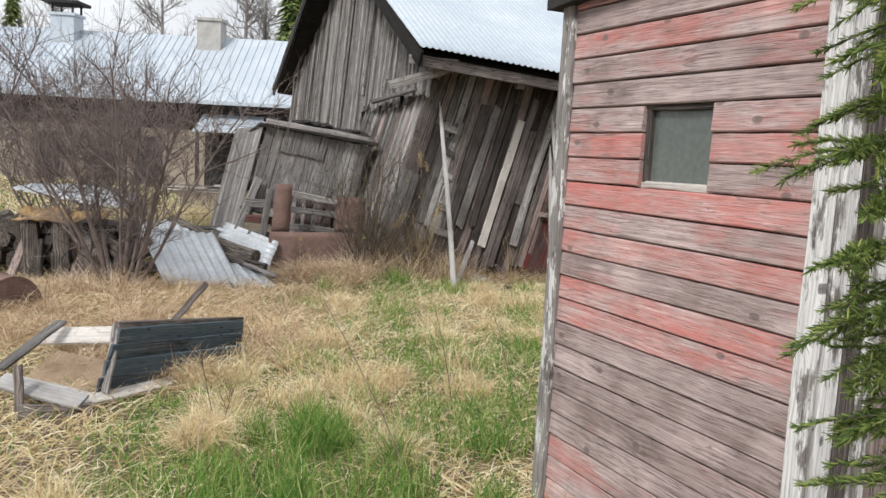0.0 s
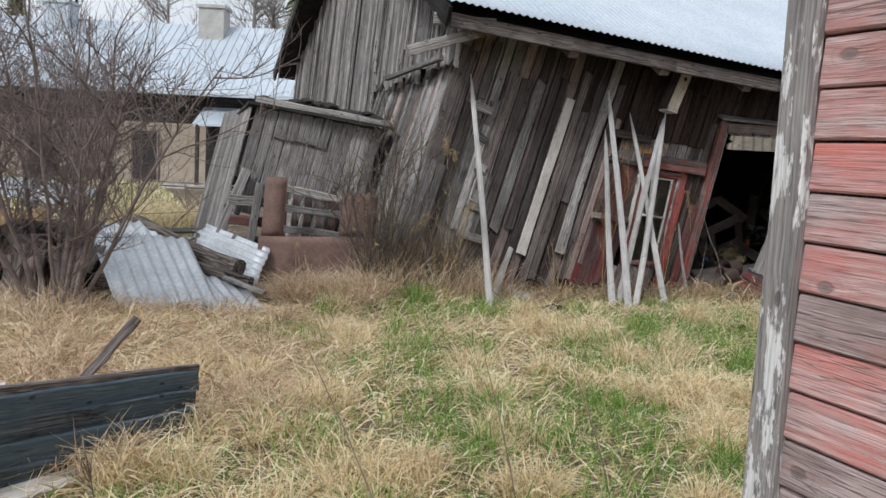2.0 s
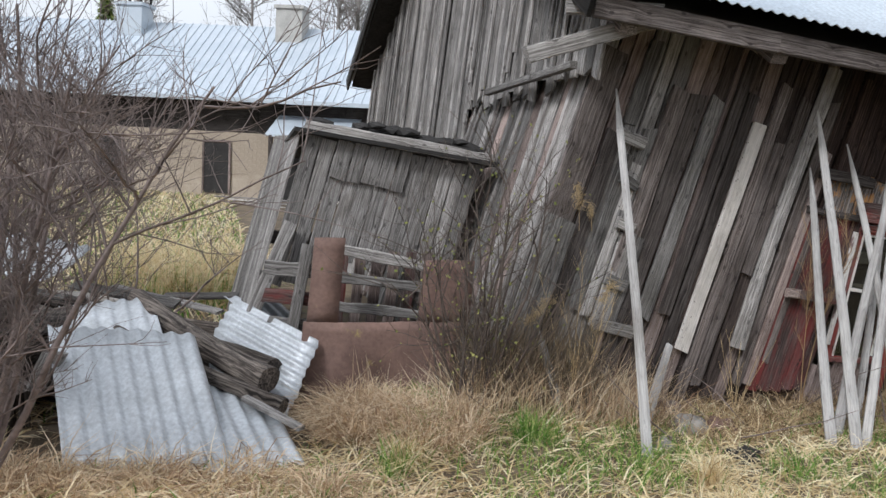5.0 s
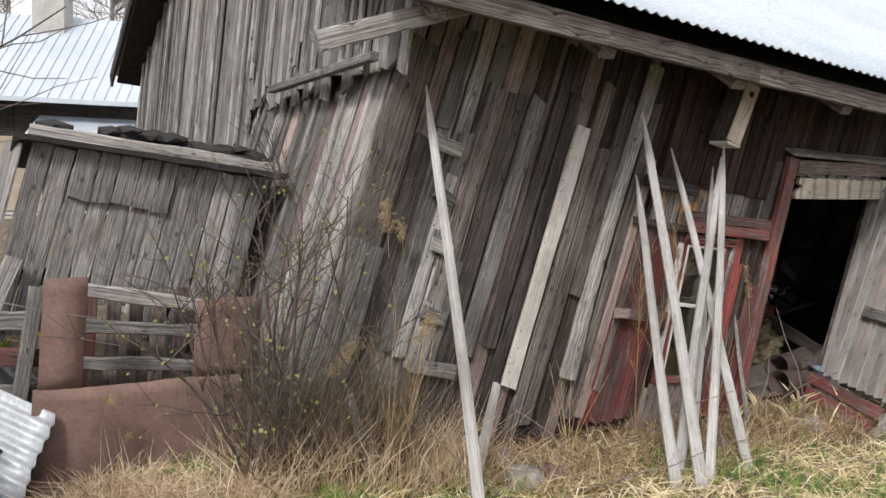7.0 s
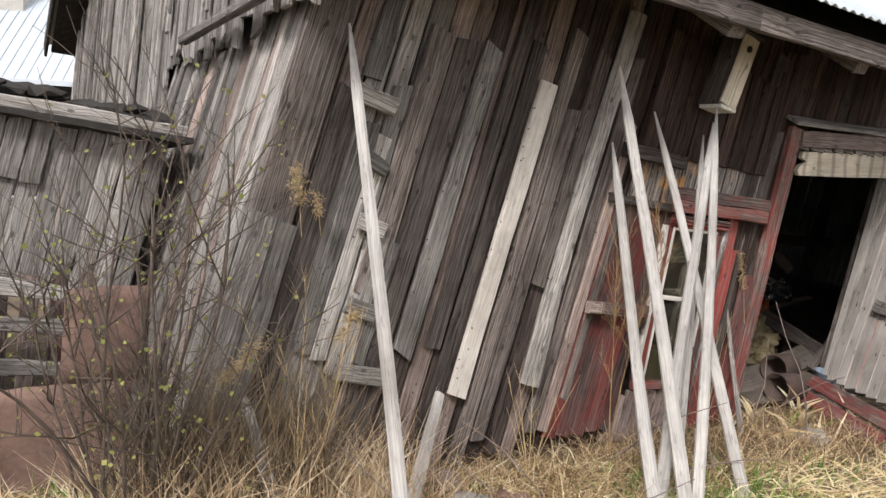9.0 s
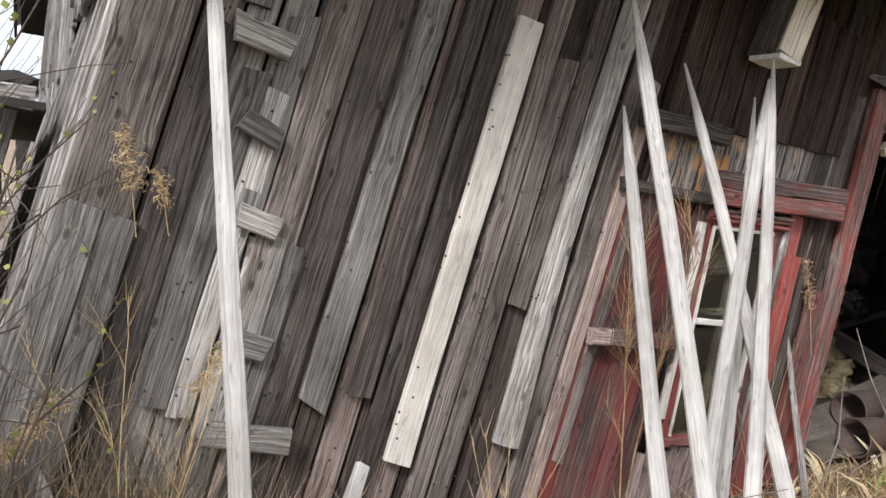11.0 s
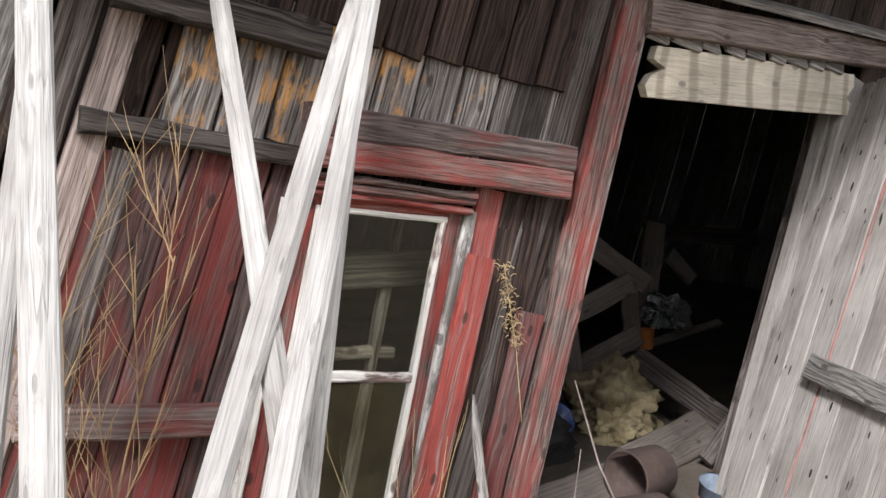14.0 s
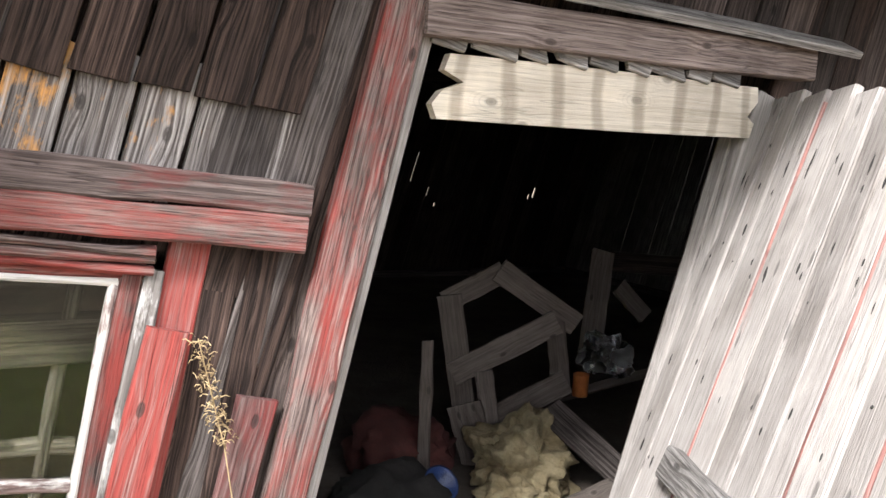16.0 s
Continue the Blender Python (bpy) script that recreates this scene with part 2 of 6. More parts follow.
LOG = wood("log_bark", (0.06, 0.05, 0.045), (0.22, 0.19, 0.165), coarse=0.6, vary=0.25)
# near-black tone of the roof deck and barge boards
NEARBLACK = wood("near_black_boards", (0.012, 0.011, 0.010), (0.045, 0.04, 0.037), vary=0.3)
RUST = surface("rust", (0.11, 0.068, 0.056), (0.26, 0.165, 0.135), 3.0, 0.8, 0.1, spots=(0.32, 0.25, 0.10), spot_at=0.64)
ZINC = surface("galvanised", (0.44, 0.46, 0.48), (0.66, 0.69, 0.72), 2.5, 0.5, 0.35, spots=(0.30, 0.28, 0.25), spot_at=0.66, bump=0.08)
ROOFING = surface("roof_sheet", (0.45, 0.51, 0.57), (0.57, 0.62, 0.67), 1.2, 0.45, 0.25, spots=(0.36, 0.40, 0.44), spot_at=0.68, bump=0.05)
SOIL = surface("soil", (0.06, 0.044, 0.03), (0.20, 0.15, 0.095), 3.0, 0.95, spots=(0.12, 0.13, 0.05), spot_at=0.6, bump=0.8)
DIRT = surface("barn_dirt", (0.06, 0.048, 0.04), (0.14, 0.115, 0.092), 3.0, 0.95, bump=0.8)
STONE = surface("stone", (0.15, 0.14, 0.13), (0.36, 0.34, 0.31), 6.0, 0.9, spots=(0.12, 0.12, 0.1), spot_at=0.6, bump=0.6)
CONCRETE = surface("render_grey", (0.34, 0.33, 0.31), (0.5, 0.49, 0.46), 3.0, 0.9)
YELLOWBRICK = surface("yellow_brick", (0.34, 0.28, 0.215), (0.46, 0.39, 0.31), 3.0, 0.9)
BLACK = surface("tar_and_shade_black", (0.012, 0.011, 0.010), (0.035, 0.032, 0.03), 5.0, 0.85)
BARK = surface("twig_bark", (0.11, 0.085, 0.078), (0.28, 0.225, 0.205), 9.0, 0.9, bump=0.4)
DARKBARK = surface("dark_twig_bark", (0.05, 0.04, 0.034), (0.15, 0.115, 0.095), 9.0, 0.9, bump=0.4)
BIRCH = surface("birch_bark", (0.16, 0.14, 0.13), (0.36, 0.34, 0.32), 5.0, 0.9)
STRAW = blade("straw", [(0.0, (0.34, 0.24, 0.12)), (0.2, (0.68, 0.53, 0.30)), (0.55, (0.92, 0.79, 0.52)), (0.9, (0.96, 0.89, 0.66)), (1.0, (0.46, 0.33, 0.21))], trans=0.4)
RUSSET = blade("russet_straw", [(0.0, (0.28, 0.18, 0.12)), (0.3, (0.58, 0.43, 0.28)), (0.75, (0.80, 0.65, 0.46)), (1.0, (0.90, 0.80, 0.62))], trans=0.4)
DARKSTRAW = blade("dark_brown_straw", [(0.0, (0.13, 0.085, 0.05)), (0.4, (0.34, 0.24, 0.14)), (0.8, (0.58, 0.44, 0.27)), (1.0, (0.72, 0.58, 0.38))], trans=0.3)
GREEN = blade("green_grass", [(0.0, (0.085, 0.19, 0.035)), (0.45, (0.17, 0.32, 0.065)), (0.8, (0.33, 0.44, 0.12)), (1.0, (0.6, 0.57, 0.28))], trans=0.4)
NEEDLE = blade("spruce_needles", [(0.0, (0.07, 0.12, 0.035)), (0.5, (0.16, 0.235, 0.06)), (1.0, (0.36, 0.40, 0.13))], trans=0.25)
BUD = blade("buds", [(0.0, (0.16, 0.19, 0.05)), (1.0, (0.34, 0.33, 0.12))])
WOOL = surface("wool", (0.17, 0.125, 0.06), (0.42, 0.355, 0.22), 9.0, 0.95, bump=0.9)
ENAMEL = surface("blue_enamel", (0.015, 0.035, 0.12), (0.03, 0.06, 0.19), 3.0, 0.35)
ORANGE = surface("orange_tin", (0.42, 0.12, 0.03), (0.55, 0.2, 0.06), 8.0, 0.5)
CHALK = surface("chalk_white", (0.66, 0.65, 0.63), (0.8, 0.79, 0.77), 5.0, 0.8)


def glass(name, tint, rough):
    m, t, p = shader(name)
    p.inputs["Base Color"].default_value = (*tint, 1)
    p.inputs["Roughness"].default_value = rough
    p.inputs["Transmission Weight"].default_value = 1.0
    p.inputs["IOR"].default_value = 1.45
    co = node(t, "ShaderNodeTexCoord")
    n = node(t, "ShaderNodeTexNoise", Scale=5.0, Detail=6.0)
    t.links.new(co.outputs["Object"], n.inputs["Vector"])
    t.links.new(ramp(t, n.outputs["Fac"], [(0.35, grey(rough * 0.4)), (0.65, grey(rough * 1.8))]), p.inputs["Roughness"])
    return m


PANE = glass("window_glass", (0.78, 0.83, 0.72), 0.05)
BAG = glass("clear_plastic", (0.85, 0.87, 0.88), 0.2)

# ---- helpers for things ----


def empty(name, label="", category="", group="", kind=""):
    return tagged(new(name), label, category, group, kind)


def attach(ob, parent):
    if parent is not None:
        ob.parent = parent
        ob.matrix_parent_inverse = parent.matrix_world.inverted()


def part(name, bm, material, parent=None, label="", smooth=False):
    me = bpy.data.meshes.new(name)
    bm.normal_update()
    bm.to_mesh(me)
    bm.free()
    me.materials.append(material)
    if smooth:
        me.shade_smooth()
    ob = new(name, me)
    attach(ob, parent)
    return tagged(ob, label)


def sheet_mesh(name, verts, faces, material, parent=None, label="", smooth=False):
    me = bpy.data.meshes.new(name)
    me.from_pydata(verts, [], faces)
    me.materials.append(material)
    if smooth:
        me.shade_smooth()
    ob = new(name, me)
    attach(ob, parent)
    return tagged(ob, label)


rnd = random.Random(7)


def board(name, p0, p1, width, thick, normal, material, parent=None, label="", taper=1.0, ragged=0.0, wobble=0.004, bow=0.0, seg=6, point=0.0, slant=0.0):
    """A plank from p0 to p1 with worn edges; its own x runs along its length. normal: the way its face looks."""
    p0, p1, normal = Vector(p0), Vector(p1), Vector(normal)
    x = (p1 - p0).normalized()
    length = (p1 - p0).length
    z = (normal - x * normal.dot(x)).normalized()
    y = z.cross(x)
    verts, faces = [], []
    for k in range(seg + 1):
        f = k / seg
        half = width / 2 * (1 + (taper - 1) * f)
        if point and f > 1 - 1.5 / seg:
            half *= 1 - (1 - point) * (f - (1 - 1.5 / seg)) / (1.5 / seg)
        a, b = (rnd.uniform(-wobble, wobble) for _ in "ab")
        up = bow * math.sin(math.pi * f) + rnd.uniform(-wobble, wobble) * 0.4
        xa = f * length
        ra = rb = 0.0
        if k in (0, seg):
            ra, rb = rnd.uniform(-ragged, ragged), rnd.uniform(-ragged, ragged)
            if k == 0:
                ra, rb = ra + slant / 2, rb - slant / 2
        e = min(thick * 0.22, 0.006)
        for yy, zz, xx in ((-half + a, -thick / 2, ra), (half + b, -thick / 2, rb), (half + b, thick / 2 - e, rb), (half + b - e, thick / 2, rb), (-half + a + e, thick / 2, ra), (-half + a, thick / 2 - e, ra)):
            verts.append((xa + xx, yy, zz + up))
        if k:
            o = 6 * k
            for i in range(6):
                j = (i + 1) % 6
                faces.append((o - 6 + i, o - 6 + j, o + j, o + i))
    faces.append((5, 4, 3, 2, 1, 0))
    faces.append(tuple(6 * seg + i for i in range(6)))
    me = bpy.data.meshes.new(name)
    me.from_pydata(verts, [], faces)
    me.materials.append(material)
    ob = new(name, me)
    m = Matrix((x, y, z)).transposed().to_4x4()
    m.translation = p0
    ob.matrix_world = m
    if parent is not None:
        ob.parent = parent
        ob.matrix_parent_inverse = parent.matrix_world.inverted()
    return tagged(ob, label)


def pole(name, p0, p1, r0, r1, material, parent=None, label="", sides=8, flat=1.0, point=True, seg=8, wob=0.05):
    """A rough pole or split rail, thicker at p0, its own x along it."""
    p0, p1 = Vector(p0), Vector(p1)
    x = (p1 - p0).normalized()
    side = x.cross(Vector((0, -1, 0.1))).normalized()
    z = x.cross(side)
    length = (p1 - p0).length
    verts, faces = [], []
    ph = rnd.uniform(0, 6)
    for k in range(seg + 1):
        f = k / seg
        r = r0 + (r1 - r0) * f
        if point and k == seg:
            r *= 0.25
        cx, cy = 0.3 * r0 * math.sin(ph + f * 4), 0.3 * r0 * math.sin(ph * 2 + f * 5)
        for i in range(sides):
            a = 2 * math.pi * (i + 0.5) / sides
            q = r * (1 + rnd.uniform(-wob, wob))
            sq = 1 / max(abs(math.cos(a)), abs(math.sin(a))) ** 0.45
            verts.append((f * length, cx + q * sq * math.cos(a), cy + q * sq * flat * math.sin(a)))
        if k:
            o = k * sides
            for i in range(sides):
                j = (i + 1) % sides
                faces.append((o - sides + i, o - sides + j, o + j, o + i))
    faces.append(tuple(range(sides))[::-1])
    faces.append(tuple(seg * sides + i for i in range(sides)))
    me = bpy.data.meshes.new(name)
    me.from_pydata(verts, [], faces)
    me.materials.append(material)
    ob = new(name, me)
    m = Matrix((x, side, z)).transposed().to_4x4()
    m.translation = p0
    ob.matrix_world = m
    if parent is not None:
        ob.parent = parent
        ob.matrix_parent_inverse = parent.matrix_world.inverted()
    return tagged(ob, label)


def box(bm, a, b):
    """A box between two corners."""
    geo = bmesh.ops.create_cube(bm, size=1)
    for v in geo["verts"]:
        v.co = Vector([(a[i] + b[i]) / 2 + v.co[i] * (b[i] - a[i]) for i in range(3)])
    return geo["verts"]


def corrugated(name, m, wide, long, pitch, depth, material, parent=None, label="", thick=0.003, bend=0.0, rag=0.0, rows=6, seed=1):
    """A wavy metal sheet: waves cross its x, ribs run along its y; m is its pose."""
    r = random.Random(seed)
    n = max(8, int(wide / pitch * 6))
    rows = max(2, rows)
    verts, faces = [], []
    for side in (0, 1):
        for j in range(rows + 1):
            g = j / rows
            for i in range(n + 1):
                x = wide * i / n
                y = long * g
                if j in (0, rows) and rag:
                    y += rag * noise.noise((x * 5, j * 3.1, seed))
                z = depth / 2 * math.cos(2 * math.pi * x / pitch) - side * thick + bend * (math.sin(g * 2.6 + seed) * 0.6 + math.sin(i / n * 3 + g * 2))
                verts.append((x, y, z))
    st = (rows + 1) * (n + 1)
    for j in range(rows):
        for i in range(n):
            a = j * (n + 1) + i
            faces.append((a, a + 1, a + n + 2, a + n + 1))
            faces.append((st + a, st + a + n + 1, st + a + n + 2, st + a + 1))
    ring = [i for i in range(n + 1)] + [j * (n + 1) + n for j in range(1, rows + 1)] + [rows * (n + 1) + i for i in range(n - 1, -1, -1)] + [j * (n + 1) for j in range(rows - 1, 0, -1)]
    for a, b in zip(ring, ring[1:] + ring[:1]):
        faces.append((b, a, st + a, st + b))
    me = bpy.data.meshes.new(name)
    me.from_pydata(verts, [], faces)
    me.materials.append(material)
    me.shade_smooth()
    ob = new(name, me)
    ob.matrix_world = m
    if parent is not None:
        ob.parent = parent
        ob.matrix_parent_inverse = parent.matrix_world.inverted()
    return tagged(ob, label)


def axes(origin, x, y):
    """The pose with its x along x and its y near y."""
    x = Vector(x).normalized()
    z = x.cross(Vector(y)).normalized()
    m = Matrix((x, z.cross(x), z)).transposed().to_4x4()
    m.translation = origin
    return m


# the barn's own axes: along its front, out of its front, and the lean of all its uprights
ANG = radians(22.5)
O = Vector((-0.0344, 10.2967, 0))
U = Vector((math.cos(ANG), math.sin(ANG), 0))
N = Vector((math.sin(ANG), -math.cos(ANG), 0))
UP = Vector((0, 0, 1))
S = 0.29


def F(u, z, w=0.0):
    """A place on the leaning front: u at the ground, height, distance out of the wall."""
    return O + U * (u + S * z) + UP * z + N * w


def G(u, z, w=0.0):
    """The same with no lean."""
    return O + U * u + UP * z + N * w


def step(a, b, v):
    f = min(1, max(0, (v - a) / (b - a)))
    return f * f * (3 - 2 * f)


def height(x, y):
    """The ground."""
    h = 0.03 + 0.08 * step(4, 9, y) + 0.03 * noise.noise((x * 0.6, y * 0.6, 0)) + 0.018 * noise.noise((x * 2.1, y * 2.1, 3))
    h += 0.022 * noise.noise((x * 4.3, y * 4.3, 7)) * step(30, 20, max(abs(x), abs(y)))
    h += 0.07 * math.exp(-((x + 2.6) ** 2 + (y - 7.3) ** 2) / 0.9)
    h += 0.10 * math.exp(-((x + 0.9) ** 2 + (y - 9.6) ** 2) / 0.35)
    h += 0.06 * math.exp(-((x + 3.2) ** 2 + (y - 6.6) ** 2) / 1.6)
    return h


# ---- ground ----


def make_ground():
    xs = [-900, -300, -120, -60, -30, -18, -12, -9, -7] + [-6 + 0.1 * i for i in range(121)] + [7, 9] + [12, 18, 30, 60, 120, 300, 900]
    ys = [-900, -300, -100, -40, -15, -6, -3, 0, 2] + [2.5 + 0.1 * i for i in range(91)] + [12, 13, 15, 17] + [19, 23, 28, 34, 45, 70, 120, 300, 900]
    verts = [(x, y, height(x, y) if max(abs(x), abs(y)) < 40 else 0.1) for y in ys for x in xs]
    n = len(xs)
    faces = [(j * n + i, j * n + i + 1, (j + 1) * n + i + 1, (j + 1) * n + i) for j in range(len(ys) - 1) for i in range(n - 1)]
    ob = sheet_mesh("ground", verts, faces, SOIL, smooth=True)
    tagged(ob, "bare brown soil under matted dry grass", "ground", kind="structure")


make_ground()

# ---- barn ----
barn = empty("barn", "collapsing grey timber barn leaning sideways under metal roof", "barn")
barn.matrix_world = Matrix.Translation(G(0, 0.1))
LEN = 8.6


def frame_mesh(name, pieces, material, parent, label=""):
    """Beams given as (from, to, size): the first is the part, the rest its beams."""
    first = None
    for a, b, size in pieces:
        a, b = Vector(a), Vector(b)
        n = N if abs((b - a).normalized().dot(N)) < 0.7 else U
        ob = board(name if first is None else "beam", a, b, size, size, n, material, first or parent, label if first is None else "", seg=3, wobble=0.003)
        first = first or ob
    return first


wall_front = frame_mesh("front_wall", [(F(-0.85, 0.12, -0.12), F(2.3, 0.12, -0.12), 0.14), (F(-0.85, 1.2, -0.12), F(2.35, 1.2, -0.12), 0.1), (F(-0.85, 2.45, -0.12), F(8.9, 2.4, -0.12), 0.16),
                                       (F(3.88, 0.12, -0.12), F(8.9, 0.12, -0.12), 0.14), (F(3.88, 1.2, -0.12), F(8.9, 1.2, -0.12), 0.1), (F(-0.83, 0.1, -0.12), F(-0.83, 2.5, -0.12), 0.14), (F(2.4, 0.1, -0.12), F(2.4, 2.4, -0.12), 0.12), (F(3.92, 0.1, -0.12), F(3.92, 2.4, -0.12), 0.12)], DARK, barn, "dark weathered wall frame behind the boards")


def fboard(ua, ub, z0, z1, w, material, name="board", thick=0.024, ragged=0.012, parent=wall_front, **k):
    c = (ua + ub) / 2
    return board(name, F(c, z0, w), F(c, z1, w), (ub - ua) * 0.96, thick, N, material, parent, ragged=ragged, **k)


# under-layer
u = -0.9
while u < 2.36:
    wd = rnd.uniform(0.105, 0.135)
    top = 2.95 - 0.07 * u
    if 1.66 - wd < u < 2.17:
        fboard(u, u + wd - 0.006, 0.1, 0.40, 0.0, BROWN)
        # darker over the window: eave shade and staining held in the board colour
        fboard(u, u + wd - 0.006, 1.40, top, 0.0, DEEPBROWN)
    elif u < -0.2:
        fboard(u, u + wd - 0.012, 0.12 + rnd.uniform(0, 0.06), top, 0.0, GREY if rnd.random() < 0.65 else BROWN, bow=rnd.uniform(-0.01, 0.01))
    else:
        fboard(u, u + wd - 0.012, 0.12 + rnd.uniform(0, 0.06), top, 0.0, DEEPBROWN if u > 1.1 else UNDER if u > 0.9 or rnd.random() < 0.7 else BROWN, bow=rnd.uniform(-0.01, 0.01))
    u += wd
# right of the door
u = 3.83
while u < 9.0:
    wd = rnd.uniform(0.11, 0.14)
    fboard(u, u + wd - 0.006, 0.12, 2.74, 0.0, DEEPBROWN if rnd.random() < 0.6 else UNDER)
    u += wd
# above the door; dark tones put the eave's shade and staining into the colour
u = 2.46
while u < 3.83:
    wd = rnd.uniform(0.11, 0.135)
    fboard(u, u + wd - 0.006, 1.94, 2.74, 0.0, UNDER if rnd.random() < 0.6 else DEEPBROWN)
    u += wd
# over-boards, one by one
W1 = 0.034
for ua, ub, z0, z1, w, m in (
    (-0.925, -0.707, 1.423, 2.551, W1, DARK), (-0.914, -0.790, 0.274, 1.444, W1 + 0.03, GREY), (-0.790, -0.686, 0.202, 1.413, W1 + 0.03, GREY), (-0.676, -0.552, 0.512, 2.013, W1, DARK),
    (-0.511, -0.423, 0.812, 1.858, W1, GREY), (-0.423, -0.335, 0.771, 1.806, W1, GREY), (-0.324, -0.190, 0.688, 1.340, W1, GREY), (-0.262, -0.200, 0.750, 1.330, W1 + 0.02, GREY), (-0.195, -0.133, 0.730, 1.320, W1 + 0.012, GREY),
    (-0.407, -0.314, 1.444, 2.054, W1, GREY), (-0.309, -0.169, 1.082, 2.323, W1 + 0.008, DARK), (-0.583, -0.479, 2.065, 2.634, W1, GREY), (-0.159, -0.014, 0.202, 2.303, W1 - 0.004, DARK),
    (0.012, 0.126, 0.750, 2.282, W1, GREY), (0.188, 0.281, 0.781, 2.613, W1, DARK), (0.302, 0.385, 0.202, 2.323, W1 - 0.006, DARK), (0.545, 0.633, 0.150, 2.427, W1 - 0.006, DARK), (0.638, 0.726, 0.253, 2.013, W1, DARK),
    (0.737, 0.830, 1.071, 2.323, W1, DARK), (0.990, 1.073, 0.253, 2.323, W1 - 0.006, DARK), (1.083, 1.156, 0.253, 1.961, W1, BROWN), (1.177, 1.239, 0.409, 1.495, W1 - 0.004, DARK),
    (1.680, 1.780, 1.800, 2.480, W1, DARK), (2.160, 2.300, 1.500, 2.460, W1 - 0.008, DARK), (2.320, 2.420, 0.200, 2.000, W1 - 0.006, DARK),
):
    fboard(ua, ub, z0, z1, w, m, thick=0.03, ragged=0.02, slant=rnd.uniform(-0.015, 0.015))
board("board", F(0.457, 0.52, 0.055), F(0.453, 2.135, 0.055), 0.106, 0.026, N, PALE, wall_front, "pale newer board nailed over old cladding", ragged=0.008)
pole("log", F(0.915, 0.53, 0.05), F(0.893, 2.56, 0.05), 0.055, 0.05, GREY, wall_front, "half-round weathered slab log", point=False, flat=0.7)
# cleats at the left end
for ca, cb, z, h in ((-0.010, 0.176, 1.972, 0.090), (0.021, 0.124, 1.692, 0.070), (0.011, 0.156, 1.392, 0.080), (-0.031, 0.124, 0.999, 0.080), (-0.072, 0.197, 0.688, 0.085)):
    board("cleat", G(ca, z + 0.03, 0.08), G(cb, z - 0.03, 0.08), h, 0.03, N, GREY, wall_front, ragged=0.02, seg=2)
# short boards in two rows over the window, scorched bare in places
for k in range(9):
    low = 1.31 + 0.124 * k
    top = 1.83 - 0.012 * k
    hang = rnd.uniform(-0.012, 0.012)
    board("board", F(low, 1.52, 0.03), F(low - 0.012, top + 0.05, 0.03), 0.112, 0.02, N, SHINGLE, wall_front, ragged=0.006, seg=3, wobble=0.002)
    board("board", F(low - 0.03, top - 0.01 + hang, 0.052), F(low - 0.035, 2.5 - 0.03 * k, 0.045), 0.108, 0.022, N, DEEPBROWN, wall_front, ragged=0.01, slant=0.02, wobble=0.002)
# plain boards between the window and the door
for ca, cb, z0, z1, w, m in ((2.235, 2.29, 0.15, 2.5, 0.03, DEEPBROWN), (2.29, 2.345, 1.3, 2.5, 0.026, DEEPBROWN), (2.345, 2.40, 0.15, 2.5, 0.03, DEEPBROWN), (2.40, 2.455, 1.05, 2.5, 0.027, DEEPBROWN)):
    fboard(ca, cb, z0, z1, w, m, thick=0.022)
# red area
for ua, ub, z0, z1, w, m in ((1.13, 1.225, 0.2, 1.5, 0.03, REDWALL), (1.23, 1.335, 0.2, 1.52, 0.026, REDWALL), (1.34, 1.435, 0.2, 1.52, 0.03, REDWALL), (1.44, 1.535, 0.2, 1.5, 0.026, REDWALL), (1.54, 1.63, 0.2, 1.5, 0.03, REDWALL)):
    fboard(ua, ub, z0, z1, w, m, thick=0.02)
board("board", G(2.37, 0.2, 0.035), G(2.60, 1.43, 0.035), 0.085, 0.02, N, REDDOOR, wall_front, "board with faded red paint")
board("board", G(2.46, 0.2, 0.03), G(2.68, 1.43, 0.03), 0.075, 0.02, N, DEEPBROWN, wall_front)
board("board", G(2.54, 0.2, 0.035), G(2.765, 1.43, 0.035), 0.07, 0.02, N, DEEPBROWN, wall_front)
board("board", G(2.60, 0.15, 0.012), G(3.02, 2.0, 0.012), 0.14, 0.02, N, UNDER, wall_front)
board("board", G(2.53, 0.15, 0.065), G(2.745, 1.08, 0.065), 0.088, 0.022, N, REDWALL, wall_front, slant=0.01)
board("board", G(2.30, 0.15, 0.085), G(2.543, 1.252, 0.085), 0.088, 0.022, N, REDDOOR, wall_front, "loose board in faded red paint")
board("rail", G(1.50, 0.94, 0.09), G(1.855, 0.897, 0.09), 0.068, 0.045, N, RED, wall_front)
board("rail", G(1.415, 0.95, 0.09), G(1.51, 0.938, 0.09), 0.068, 0.045, N, BROWN, wall_front)
board("rail", G(1.54, 1.555, 0.06), G(2.03, 1.50, 0.06), 0.05, 0.04, N, DARK, wall_front)
board("rail", G(1.60, 1.825, 0.09), G(2.065, 1.765, 0.09), 0.078, 0.05, N, DARK, wall_front)
board("window_board", G(2.02, 1.59, 0.085), G(2.84, 1.526, 0.085), 0.072, 0.045, N, RED, wall_front, "faded red board over the window", seg=8)
board("window_board", G(2.015, 1.52, 0.087), G(2.83, 1.449, 0.087), 0.074, 0.045, N, REDDOOR, wall_front, "faded red board over the window", seg=8)

# window
WS = 0.175


def WN(u, z, w):
    """A place on the window, which leans less than the wall."""
    return G(u + WS * (z - 1.34), z, w)


